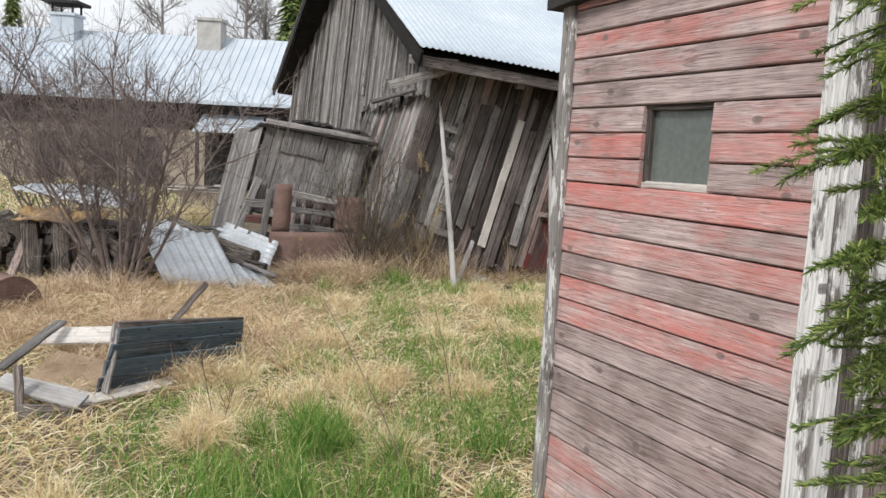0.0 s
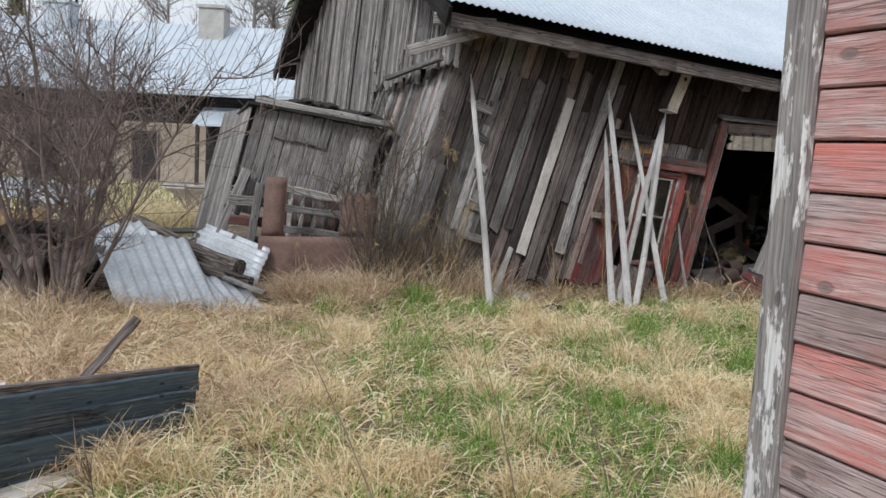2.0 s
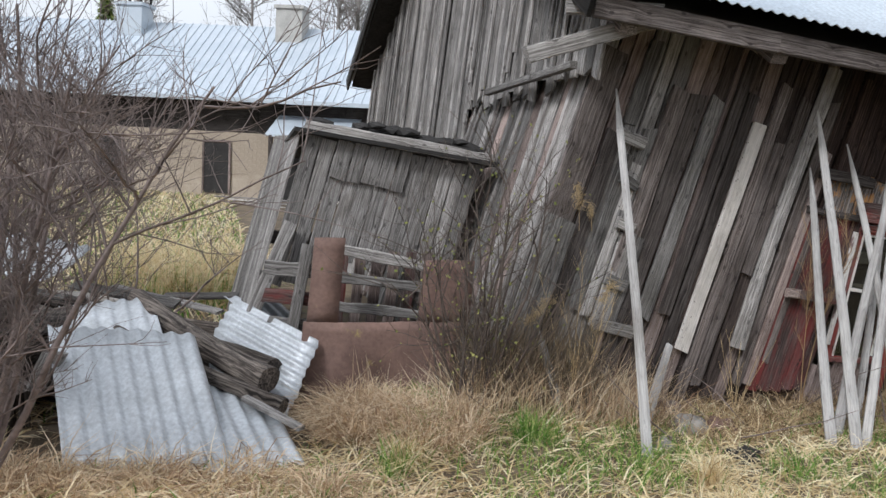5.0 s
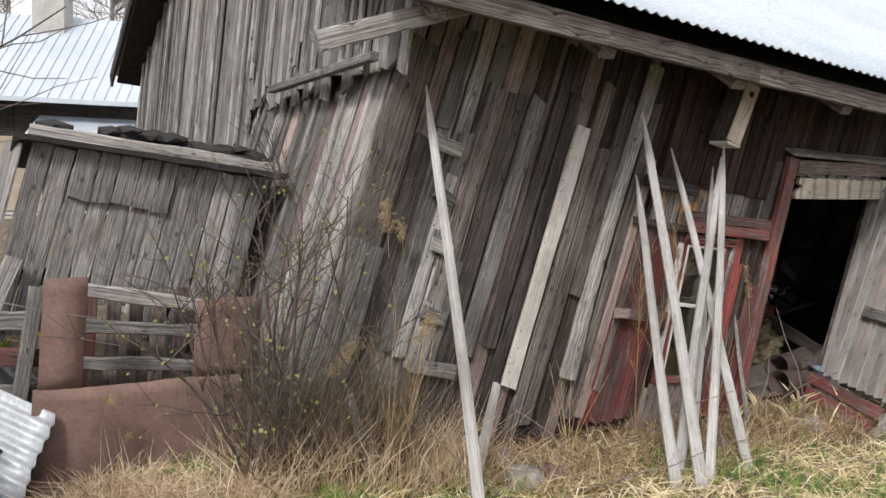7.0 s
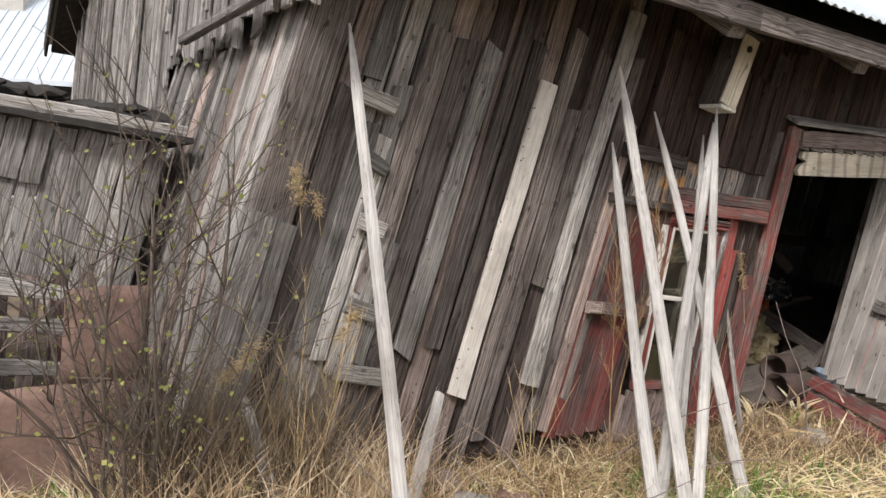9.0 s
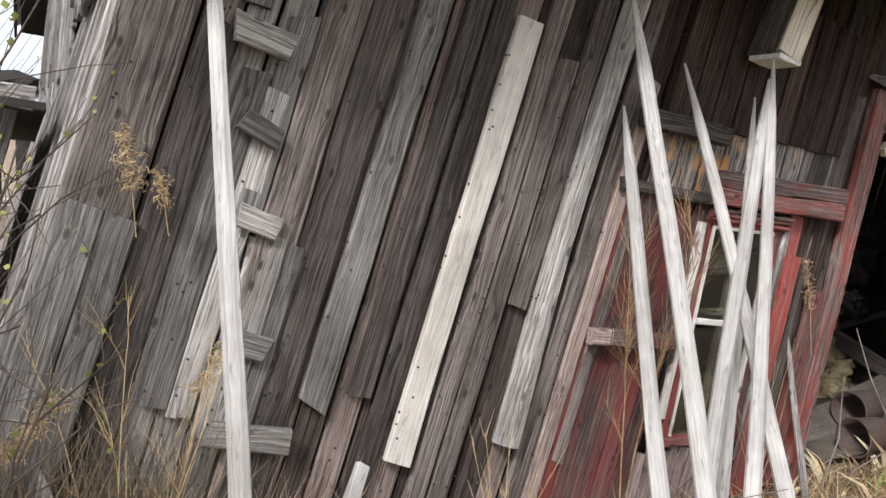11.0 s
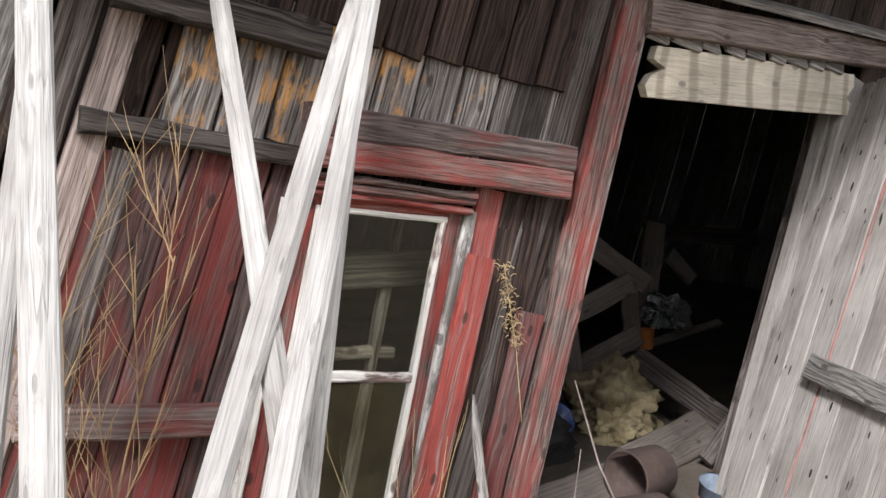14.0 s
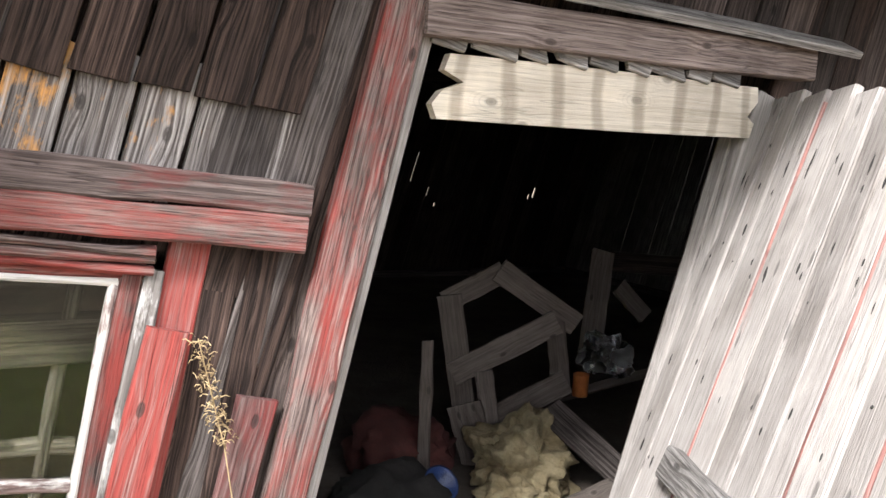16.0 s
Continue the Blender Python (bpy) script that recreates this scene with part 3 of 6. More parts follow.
window = frame_mesh("window", [(WN(2.045, 0.42, 0.02), WN(2.045, 1.40, 0.02), 0.045), (WN(2.475, 0.42, 0.02), WN(2.475, 1.385, 0.02), 0.045), (WN(2.02, 1.405, 0.02), WN(2.5, 1.368, 0.02), 0.045), (WN(2.02, 0.44, 0.02), WN(2.5, 0.41, 0.02), 0.05)], REDDOOR, barn, "small leaning window in peeling red frame")
for a, b, sz in ((WN(2.075, 0.46, 0.036), WN(2.075, 1.385, 0.036), 0.017), (WN(2.443, 0.45, 0.036), WN(2.443, 1.35, 0.036), 0.018), (WN(2.07, 1.378, 0.036), WN(2.45, 1.346, 0.036), 0.016), (WN(2.085, 0.967, 0.036), WN(2.435, 0.925, 0.036), 0.026)):
    board("muntin", a, b, sz, 0.024, N, FLAKE, window, "flaking white paint", wobble=0.0015)
for k in range(3):
    board("moulding", G(2.03, 1.462 - 0.02 * k, 0.075 - 0.008 * k), G(2.517, 1.414 - 0.02 * k, 0.075 - 0.008 * k), 0.019, 0.03, N, REDDOOR, window)
board("strip", WN(2.515, 0.3, 0.05), WN(2.517, 1.372, 0.05), 0.042, 0.02, N, STRIP, window, "flaking grey-white strip")
board("strip", WN(1.995, 0.55, 0.05), WN(1.995, 1.40, 0.05), 0.04, 0.02, N, FLAKE, window, "flaking grey-white strip")
board("inner_sash", WN(2.39, 0.44, -0.10), WN(2.39, 1.38, -0.10), 0.03, 0.03, N, DARK, window)
board("inner_sash", WN(2.05, 0.99, -0.10), WN(2.45, 0.96, -0.10), 0.035, 0.03, N, DARK, window)
board("inner_sash", WN(2.10, 0.44, -0.10), WN(2.10, 1.38, -0.10), 0.03, 0.03, N, DARK, window)
for za, zb in ((0.45, 0.935), (0.955, 1.365)):
    q = [WN(2.075, za, 0.03), WN(2.443, za - 0.015, 0.03), WN(2.443, zb - 0.02, 0.03), WN(2.075, zb, 0.03)]
    q2 = [p - N * 0.004 for p in q]
    ob = sheet_mesh("pane", [tuple(p) for p in q + q2], [(0, 1, 2, 3), (7, 6, 5, 4), (1, 0, 4, 5), (2, 1, 5, 6), (3, 2, 6, 7), (0, 3, 7, 4)], PANE, window)
    ob.visible_shadow = False

# door frame
doorway = frame_mesh("door_frame", [(G(2.73, 0.1, 0.03), G(3.143, 1.95, 0.03), 0.03), (G(3.80, 0.1, -0.05), G(4.33, 1.9, -0.05), 0.05)], LEAF, barn, "worn leaning door frame")
board("jamb", G(2.655, 0.12, 0.065), G(3.072, 2.03, 0.065), 0.104, 0.045, N, REDDOOR, doorway, "red painted jamb worn to bare wood", seg=10, wobble=0.006)
board("reveal", G(3.80, 0.15, -0.03), G(4.275, 1.75, -0.03), 0.1, 0.02, -U, LEAF, doorway)
board("jamb", G(3.835, 0.15, 0.02), G(4.33, 1.88, 0.02), 0.075, 0.03, N, LEAF, doorway)
bm = bmesh.new()
edge = [(0.0, -0.072), (0.62, -0.074), (1.05, -0.07), (1.065, -0.03), (1.035, -0.012), (1.075, 0.03), (1.07, 0.07), (0.5, 0.074), (0.03, 0.072), (0.015, 0.035), (0.07, 0.012), (0.01, -0.01), (-0.015, -0.04)]
for zz in (-0.015, 0.015):
    for px, py in edge:
        bm.verts.new((px, py, zz))
bm.verts.ensure_lookup_table()
k = len(edge)
bm.faces.new([bm.verts[i + k] for i in range(k)])
bm.faces.new([bm.verts[i] for i in range(k)][::-1])
for i in range(k):
    j = (i + 1) % k
    bm.faces.new((bm.verts[i], bm.verts[j], bm.verts[j + k], bm.verts[i + k]))
ob = part("header", bm, HEADER, None, "bare pale pine header board with bark marks")
ob.matrix_world = axes(G(3.165, 1.805, 0.035), U * 0.9997 + UP * 0.012, UP) @ Matrix.Diagonal((1.03, 1.09, 1.0, 1.0))
attach(ob, doorway)
board("lintel", G(3.10, 1.965, 0.075), G(4.45, 1.978, 0.075), 0.1, 0.06, N, BROWN, doorway, seg=8)
board("drip_board", G(2.98, 2.075, 0.1), G(4.61, 2.04, 0.1), 0.1, 0.022, (UP * 0.9 + N * 0.45), GREY, doorway, seg=8)
for k in range(9):
    board("scallop", G(3.15 + 0.115 * k, 1.925, 0.05), G(3.25 + 0.115 * k, 1.905, 0.055), 0.045, 0.012, N + UP * 0.3, GREY, doorway, ragged=0.02, seg=1, wobble=0.001)

# door leaf, swung open and hanging askew, its foot kicked out


def LF(z, w, out=0.0):
    """A place on the leaf: height, distance out of the barn's front, proud of its face."""
    return G(3.525 + 0.47 * z - 0.407 * w, z, w) + LEAF_N * out


LEAF_N = (-U + UP * 0.47 - N * 0.407).normalized()
door = board("door", LF(0.86, 0.31, 0.03), LF(0.845, 1.02, 0.03), 0.085, 0.05, LEAF_N, GREY, barn, "open door leaf of pale weathered vertical boards", ragged=0.012)
SEAM = wood("seam_red", (0.2, 0.1, 0.09), (0.4, 0.26, 0.24), paint=(0.40, 0.19, 0.165), amount=0.5, vary=0.2, crack=0.5, soft=0.6)
hole_v, hole_f = [], []
f0 = 0.0
while f0 < 0.99:
    wd = min(rnd.uniform(0.085, 0.115), 1.0 - f0)
    fc = f0 + wd / 2
    wb, wt = 0.10 + 0.92 * fc, -0.03 + 1.05 * fc
    zb = max(0.33, 0.03 + (wb - 0.74) * 2.35)
    zt = 1.87 + rnd.uniform(-0.012, 0.012)
    board("door_board", LF(zb, wb), LF(zt, wt), wd * 0.975, 0.026, LEAF_N, LEAF, door, ragged=0.006, slant=0.0 if zb < 0.34 else -0.16)
    a, b = LF(zb + 0.03, wb + wd * 0.46, 0.003), LF(zt - 0.03, wt + wd * 0.525, 0.003)
    board("seam", a, b, 0.007, 0.024, LEAF_N, SEAM if rnd.random() < 0.6 else LEAF, door, ragged=0, wobble=0.001)
    # old nail holes and dark gashes, drawn out along the board
    run = (LF(zt, wt) - LF(zb, wb)).normalized()
    side = run.cross(LEAF_N).normalized()
    for g in (0.86, 0.84, 0.72, 0.66, 0.5, 0.36, 0.3, 0.15):
        q = LF(zb, wb).lerp(LF(zt, wt), g + rnd.uniform(-0.04, 0.04)) + side * rnd.uniform(-0.03, 0.03) + LEAF_N * 0.0135
        ln, wn = (rnd.uniform(0.01, 0.035) if g > 0.8 else rnd.uniform(0.004, 0.022)), rnd.uniform(0.002, 0.006)
        hole_v += [tuple(q + run * ln * math.cos(math.pi * k / 4) + side * wn * math.sin(math.pi * k / 4)) for k in range(8)] + [tuple(q + LEAF_N * 0.003)]
        o = len(hole_v) - 9
        hole_f += [(o + k, o + (k + 1) % 8, o + 8) for k in range(8)]
    f0 += wd
tagged(sheet_mesh("nail", hole_v, hole_f, BLACK, door), kind="stuff")
board("edge_strip", LF(0.03, 0.76, -0.01), LF(0.84, 1.08, -0.01), 0.05, 0.05, LEAF_N, LEAF, door)
for za, zb, wa, wb in ((0.27, 0.24, -0.02, 0.80), (0.16, 0.13, 0.02, 0.76), (0.06, 0.03, 0.0, 0.72)):
    board("kick_board", LF(za, wa, 0.02 + 0.3 * (0.28 - za)), LF(zb, wb, 0.02 + 0.2 * (0.28 - za)), 0.1, 0.03, LEAF_N + UP * 0.3, RED, door, "dull red board at the foot", ragged=0.015)

# ---- barn: roof ----


def eave_z(u):
    return 2.775 - 0.078 * min(max(u + 0.5, 0), 3.6) - 0.03 * step(3.0, 7, u)


def roof_side(name, wa, za, wb, zb, label):
    """One roof slope of wavy sheets from its eave to the ridge, sagging with the barn."""
    pitch, dep = 0.078, 0.018
    n = int(11.0 / pitch * 6)
    verts, faces = [], []
    rows = 8
    for j in range(rows + 1):
        g = j / rows
        for i in range(n + 1):
            uu = -0.62 + 11.0 * i / n
            sag = eave_z(uu) - 2.76
            p = G(uu, za + (zb - za) * g + sag * (1 - 0.5 * g), wa + (wb - wa) * g) + UP * dep / 2 * math.cos(uu / pitch * 2 * math.pi)
            verts.append(tuple(p))
    for j in range(rows):
        for i in range(n):
            a = j * (n + 1) + i
            faces.append((a, a + 1, a + n + 2, a + n + 1))
    ob = sheet_mesh(name, verts, faces, ROOFING, barn, label, smooth=True)
    ob.modifiers.new("thickness", "SOLIDIFY").thickness = 0.004
    return ob


roof_side("roof", 0.77, 2.82, -3.5, 5.12, "pale wavy metal roofing")
roof_side("roof", -7.7, 2.80, -3.5, 5.12, "pale wavy metal roofing")
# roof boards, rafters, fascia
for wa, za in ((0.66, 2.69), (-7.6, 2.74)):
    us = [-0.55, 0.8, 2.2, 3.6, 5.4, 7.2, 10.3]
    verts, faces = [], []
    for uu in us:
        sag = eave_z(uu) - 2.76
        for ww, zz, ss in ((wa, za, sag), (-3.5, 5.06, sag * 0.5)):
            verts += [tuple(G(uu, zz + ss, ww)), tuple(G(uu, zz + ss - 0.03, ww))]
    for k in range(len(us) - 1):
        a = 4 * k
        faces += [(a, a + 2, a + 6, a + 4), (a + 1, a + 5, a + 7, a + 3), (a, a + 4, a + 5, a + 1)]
    sheet_mesh("roof_deck", verts, faces, NEARBLACK, barn)
us = [-0.55, 0.7, 1.9, 3.2, 5.0, 6.8, 10.3]
for a, b in zip(us, us[1:]):
    board("fascia", G(a, eave_z(a) - 0.085, 0.66), G(b, eave_z(b) - 0.085, 0.66), 0.125, 0.035, N, DARK, barn, seg=3)
for k in range(11):
    uu = -0.3 + k * 1.05
    sag = eave_z(uu) - 2.76
    board("rafter", G(uu, 2.60 + sag, 0.62), G(uu, 4.98 + sag * 0.5, -3.5), 0.08, 0.11, U, DARK, barn, seg=2)
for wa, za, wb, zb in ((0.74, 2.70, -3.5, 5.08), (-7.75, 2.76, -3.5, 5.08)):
    board("barge_board", G(-0.6, za, wa), G(-0.6, zb, wb), 0.19, 0.03, -U, NEARBLACK, barn, seg=4)
board("tie_beam", G(-0.86, 2.41, 0.5), G(-0.06, 2.68, 0.52), 0.1, 0.08, N, GREY, barn, "grey split beam jutting under the eave", ragged=0.03)
board("tie_beam", G(-0.62, 2.72, 0.45), G(-0.1, 2.70, 0.6), 0.1, 0.06, N, GREY, barn, ragged=0.03)

# ---- barn: gable ----
gable = frame_mesh("gable_wall", [(F(-0.82, 0.15, -0.1), F(-0.82, 0.15, -6.9), 0.14), (F(-0.8, 1.3, -0.1), F(-0.8, 1.3, -6.9), 0.1), (F(-0.8, 2.35, -0.1), F(-0.8, 2.35, -6.9), 0.14), (G(-0.15, 3.3, -1.0), G(-0.15, 3.3, -6.0), 0.1)], DARK, barn, "grey gable wall of ragged vertical boards")
w = -0.02
while w > -7.0:
    wd = rnd.uniform(0.13, 0.2) if w > -1.4 else rnd.uniform(0.09, 0.15)
    top = 2.5 if w > -0.9 else (2.3 if w > -2.4 else 1.95)
    n = (-U + UP * S).normalized()
    z0 = 0.12 + rnd.uniform(0, 0.05)
    lean = rnd.uniform(-0.03, 0.03)
    board("board", F(-0.9, z0, w - wd / 2), F(-0.9, top + rnd.uniform(-0.06, 0.04), w - wd / 2 + lean), wd * 0.97, 0.024, n, GREY if rnd.random() < 0.75 else BROWN, gable, ragged=0.02, bow=rnd.uniform(-0.01, 0.015))
    if rnd.random() < 0.35 and w > -3:
        board("board", F(-0.93, z0 + rnd.uniform(0, 0.5), w - wd), F(-0.93, top - rnd.uniform(0, 0.2), w - wd), 0.05, 0.022, n, GREY, gable, ragged=0.03)
    w -= wd


def gable_top(w):
    return 5.0 - 0.56 * abs(w + 3.5)


w = 0.3
while w > -7.2:
    wd = rnd.uniform(0.075, 0.13)
    bot = 2.36 + 0.05 * w if w > -1.5 else 2.26
    if w < -2.35:
        bot = 1.78
    bot += rnd.uniform(-0.07, 0.05)
    zt = gable_top(w)
    if zt - bot > 0.15:
        board("board", G(-0.50 + 0.08 * bot, bot, w - wd / 2), G(-0.5 + 0.08 * zt, zt, w - wd / 2), wd * 0.97, 0.024, -U, GREY, gable, ragged=0.03, bow=rnd.uniform(-0.008, 0.01))
        if rnd.random() < 0.4:
            board("board", G(-0.53 + 0.08 * bot, bot + rnd.uniform(0, 0.4), w - wd), G(-0.53 + 0.08 * zt, zt, w - wd), 0.045, 0.02, -U, GREY, gable, ragged=0.03)
    w -= wd
board("ledge", G(-0.42, 2.33, -1.55), G(-0.40, 2.42, 0.1), 0.05, 0.05, -U, GREY, gable)

# back and far end, closing the barn
wall_back = frame_mesh("back_wall", [(F(-0.8, 0.15, -6.9), F(8.9, 0.15, -6.9), 0.14), (F(-0.8, 2.6, -6.9), F(8.9, 2.5, -6.9), 0.14)], DARK, barn)
u = -0.9
SLITS = ((6.28, 0.014, 1.28, 1.64), (6.55, 0.02, 1.12, 1.22), (6.69, 0.03, 0.99, 1.03), (8.03, 0.03, 1.12, 1.17), (8.10, 0.035, 1.13, 1.26))
while u < 9.0:
    wd = rnd.uniform(0.17, 0.24)
    for su, sw, sa, sb in SLITS:
        if u < su < u + wd:
            wd = max(su - u, 0.02)
    # under-layer tone puts the interior's shade into the back boards
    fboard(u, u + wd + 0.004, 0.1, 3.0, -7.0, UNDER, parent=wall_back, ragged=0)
    u += wd
    for su, sw, sa, sb in SLITS:
        if abs(u - su) < 0.001:
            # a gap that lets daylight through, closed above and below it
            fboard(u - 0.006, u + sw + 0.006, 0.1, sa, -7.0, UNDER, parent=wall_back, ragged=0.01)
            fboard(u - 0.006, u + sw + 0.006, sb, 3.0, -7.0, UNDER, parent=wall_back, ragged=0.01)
            u += sw
wall_end = frame_mesh("end_wall", [(F(8.95, 0.15, 0), F(8.95, 0.15, -7), 0.14)], DARK, barn)
w = 0.0
while w > -7.0:
    wd = 0.24
    board("board", F(8.98, 0.1, w - wd / 2), F(8.98, gable_top(w) - 0.1, w - wd / 2), wd - 0.003, 0.024, U, GREY, wall_end)
    w -= wd
sheet_mesh("floor", [tuple(F(-0.85, 0.16, -0.05)), tuple(F(8.95, 0.16, -0.05)), tuple(F(8.95, 0.16, -6.95)), tuple(F(-0.85, 0.16, -6.95))], [(0, 1, 2, 3)], DIRT, barn, "dirt floor under litter")

# ---- props against the barn ----
PROP = "peeled grey-white pole propped against the barn front"
for a, b, r0, r1, m, text in (
    ((-0.16, 0.05, 1.02), (-0.078, 2.29, 0.11), 0.033, 0.022, SILVER, PROP),
    ((1.33, 0.05, 1.0), (1.46, 2.25, 0.165), 0.037, 0.024, SILVER, PROP),
    ((1.18, 0.05, 0.97), (1.467, 1.85, 0.112), 0.036, 0.02, SILVER, PROP),
    ((1.405, 0.02, 0.97), (2.16, 2.09, 0.22), 0.034, 0.018, SILVER, PROP),
    ((1.31, 0.02, 0.83), (2.09, 2.0, 0.243), 0.036, 0.022, SILVER, PROP),
    ((1.77, 0.05, 0.49), (2.145, 1.93, 0.153), 0.03, 0.016, SILVER, "grey pole propped beside the red window"),
    ((1.845, 0.03, 0.93), (1.743, 2.04, 0.136), 0.034, 0.018, SILVER, "grey weathered pole leaning askew against the barn"),
):
    tagged(pole("prop", G(*a), G(*b), r0, r1, m, flat=0.7), text, "pole", "props along the barn front")
tagged(pole("stake", G(-0.45, 0.05, 0.52), G(-0.545, 0.71, 0.2), 0.03, 0.026, GREY, flat=0.6), "short grey stake leaning at the wall foot", "stake")
tagged(pole("stake", G(2.585, 0.12, 0.24), G(2.51, 0.885, 0.13), 0.018, 0.012, GREY, flat=0.6), "thin grey stick leaning beside the door", "stake")
tagged(board("plank", G(0.05, 0.08, 0.56), G(0.41, 0.60, 0.22), 0.085, 0.022, N, SILVER, taper=0.6), "short pale plank end leaning at the wall foot", "plank")

# nest box under the eave
nest = empty("nest_box", "small weathered wooden nest box under the eave", "nest box")
nest.matrix_world = Matrix.Translation(G(2.2, 2.1, 0.16))
for a, b, wd, n, m in ((G(2.21, 2.10, 0.24), G(2.37, 2.50, 0.24), 0.13, N, FRESH), (G(2.15, 2.11, 0.16), G(2.31, 2.51, 0.16), 0.16, -U, DARK), (G(2.275, 2.09, 0.16), G(2.435, 2.49, 0.16), 0.16, U, GREY), (G(2.15, 2.1, 0.165), G(2.28, 2.075, 0.165), 0.16, -UP, CHALK), (G(2.29, 2.53, 0.16), G(2.45, 2.49, 0.16), 0.2, UP, DARK)):
    board("side", a, b, wd, 0.02, n, m, nest, seg=2)
# solid black disc: shade inside the entrance is painted, nothing is cut
bm = bmesh.new()
bmesh.ops.create_cone(bm, segments=16, radius1=0.02, radius2=0.02, depth=0.01, cap_ends=True)
h = part("entrance_hole_disc", bm, BLACK, None)
h.matrix_world = axes(G(2.34, 2.43, 0.252), U, UP)
attach(h, nest)

# ---- outhouse ----
outhouse = empty("outhouse", "small shed with faded red horizontal boards and white corners", "shed")
C0 = Vector((0.5594, 3.7565, 0))
D = Vector((0.42, -0.907, 0)).normalized()
E0 = Vector((D.y, -D.x, 0))
outhouse.matrix_world = Matrix.Translation(C0 + UP * 0.03)
WID, DEEP = 1.43, 1.25


def H(s, z, w=0.0):
    """A place on the shed's side: along it, height, out of it."""
    return C0 + D * s + UP * z + E0 * w


side = board("side_wall", H(0, 0.04, -0.05), H(WID, 0.04, -0.05), 0.1, 0.08, E0, DARK, outhouse, "faded red siding of rough horizontal boards")
for k in range(22):
    z = 0.071 + 0.1067 * k
    spans = [(0.03, WID - 0.03)]
    if 1.56 < z + 0.05 < 1.89:
        spans = [(0.03, 0.535), (0.92, WID - 0.03)]
    for a, b in spans:
        board("siding_board", H(a, z + 0.053, rnd.uniform(-0.002, 0.002)), H(b, z + 0.053, 0.0), 0.1015, 0.022, E0 + UP * 0.06, SIDING, side, seg=5, wobble=0.0015)
board("corner_board", H(-0.015, 0.03, 0.022), H(-0.015, 2.36, 0.022), 0.085, 0.024, E0, FLECKED, outhouse, "corner board with flaking white paint", seg=10)
board("corner_board", H(-0.06, 0.03, -0.04), H(-0.06, 2.34, -0.04), 0.09, 0.024, -D, FLECKED, outhouse, "corner board with flaking white paint", seg=10)
board("corner_board", H(WID - 0.01, 0.03, 0.022), H(WID - 0.01, 2.36, 0.022), 0.075, 0.024, E0, WHITEPOST, outhouse, "corner board with flaking white paint", seg=10)
# window of the shed
win = board("window", H(0.53, 1.575, -0.03), H(0.93, 1.575, -0.03), 0.03, 0.05, E0, PALE, outhouse, "small dull unglazed-looking window with grey pane")
for a, b in ((H(0.545, 1.58, -0.03), H(0.545, 1.88, -0.03)), (H(0.915, 1.58, -0.03), H(0.915, 1.88, -0.03)), (H(0.53, 1.875, -0.03), H(0.93, 1.875, -0.03))):
    board("window_frame", a, b, 0.025, 0.05, E0, DARK, win, seg=2)
DULL = surface("dull_pane", (0.10, 0.115, 0.105), (0.15, 0.165, 0.15), 2.0, 0.22, bump=0.02)
board("pane", H(0.54, 1.725, -0.035), H(0.92, 1.725, -0.035), 0.30, 0.006, E0, DULL, win, seg=1, wobble=0)
# front of the shed with its door, and the closing walls
B0 = C0 + D * WID
front = board("front_wall", B0 - E0 * 0.03 + UP * 0.04, B0 - E0 * DEEP + UP * 0.04, 0.1, 0.08, D, DARK, outhouse)
for k, (w, m) in enumerate(((0.05, WHITEPOST), (0.13, DARK), (0.2, WHITEPOST))):
    board("casing", B0 - E0 * w + UP * 0.03 + D * (0.02 + 0.012 * (k == 2)), B0 - E0 * w + UP * 2.35 + D * 0.02, 0.075, 0.024, D, m, front, seg=8)
w = 0.25
while w < DEEP:
    board("door_board", B0 - E0 * (w + 0.055) + UP * 0.05, B0 - E0 * (w + 0.055) + UP * 2.3, 0.108, 0.022, D, BROWN, front)
    w += 0.11
for base, dirn, span, n in ((C0 - E0 * DEEP, D, WID, -E0), (C0, -E0, DEEP, -D)):
    s0 = 0.0
    first = None
    while s0 < span:
        ob = board("rear_wall" if first is None else "wall_board", base + dirn * (s0 + 0.09) + UP * 0.03, base + dirn * (s0 + 0.09) + UP * 2.36, 0.185, 0.022, n, SIDING, first or outhouse)
        first = first or ob
        s0 += 0.18
bm = bmesh.new()
vs = bmesh.ops.create_cube(bm, size=1)["verts"]
for v in vs:
    f = v.co.copy()
    v.co = C0 + D * (WID / 2 + f.x * (WID + 0.24)) - E0 * (DEEP / 2 + f.y * (DEEP + 0.16)) + UP * (2.42 + f.z * 0.07 + 0.12 * (f.x))
part("roof", bm, BLACK, outhouse, "dark tarred roof edge")
sheet_mesh("floor_slab", [tuple(H(0, 0.05, -0.03)), tuple(H(WID, 0.05, -0.03)), tuple(H(WID, 0.05, -DEEP)), tuple(H(0, 0.05, -DEEP))], [(0, 1, 2, 3)], DARK, outhouse)

# ---- lean-to beside the gable ----
lean = empty("lean_to", "rotting grey board lean-to with sagging roof edge", "shed")
lean.matrix_world = Matrix.Translation(G(-1.6, 0.1, -1.1))


def K(u, z, w=-1.05):
    """A place on the lean-to's front, which leans less than the barn."""
    return G(u + 0.24 * (z - 1.9), z, w)


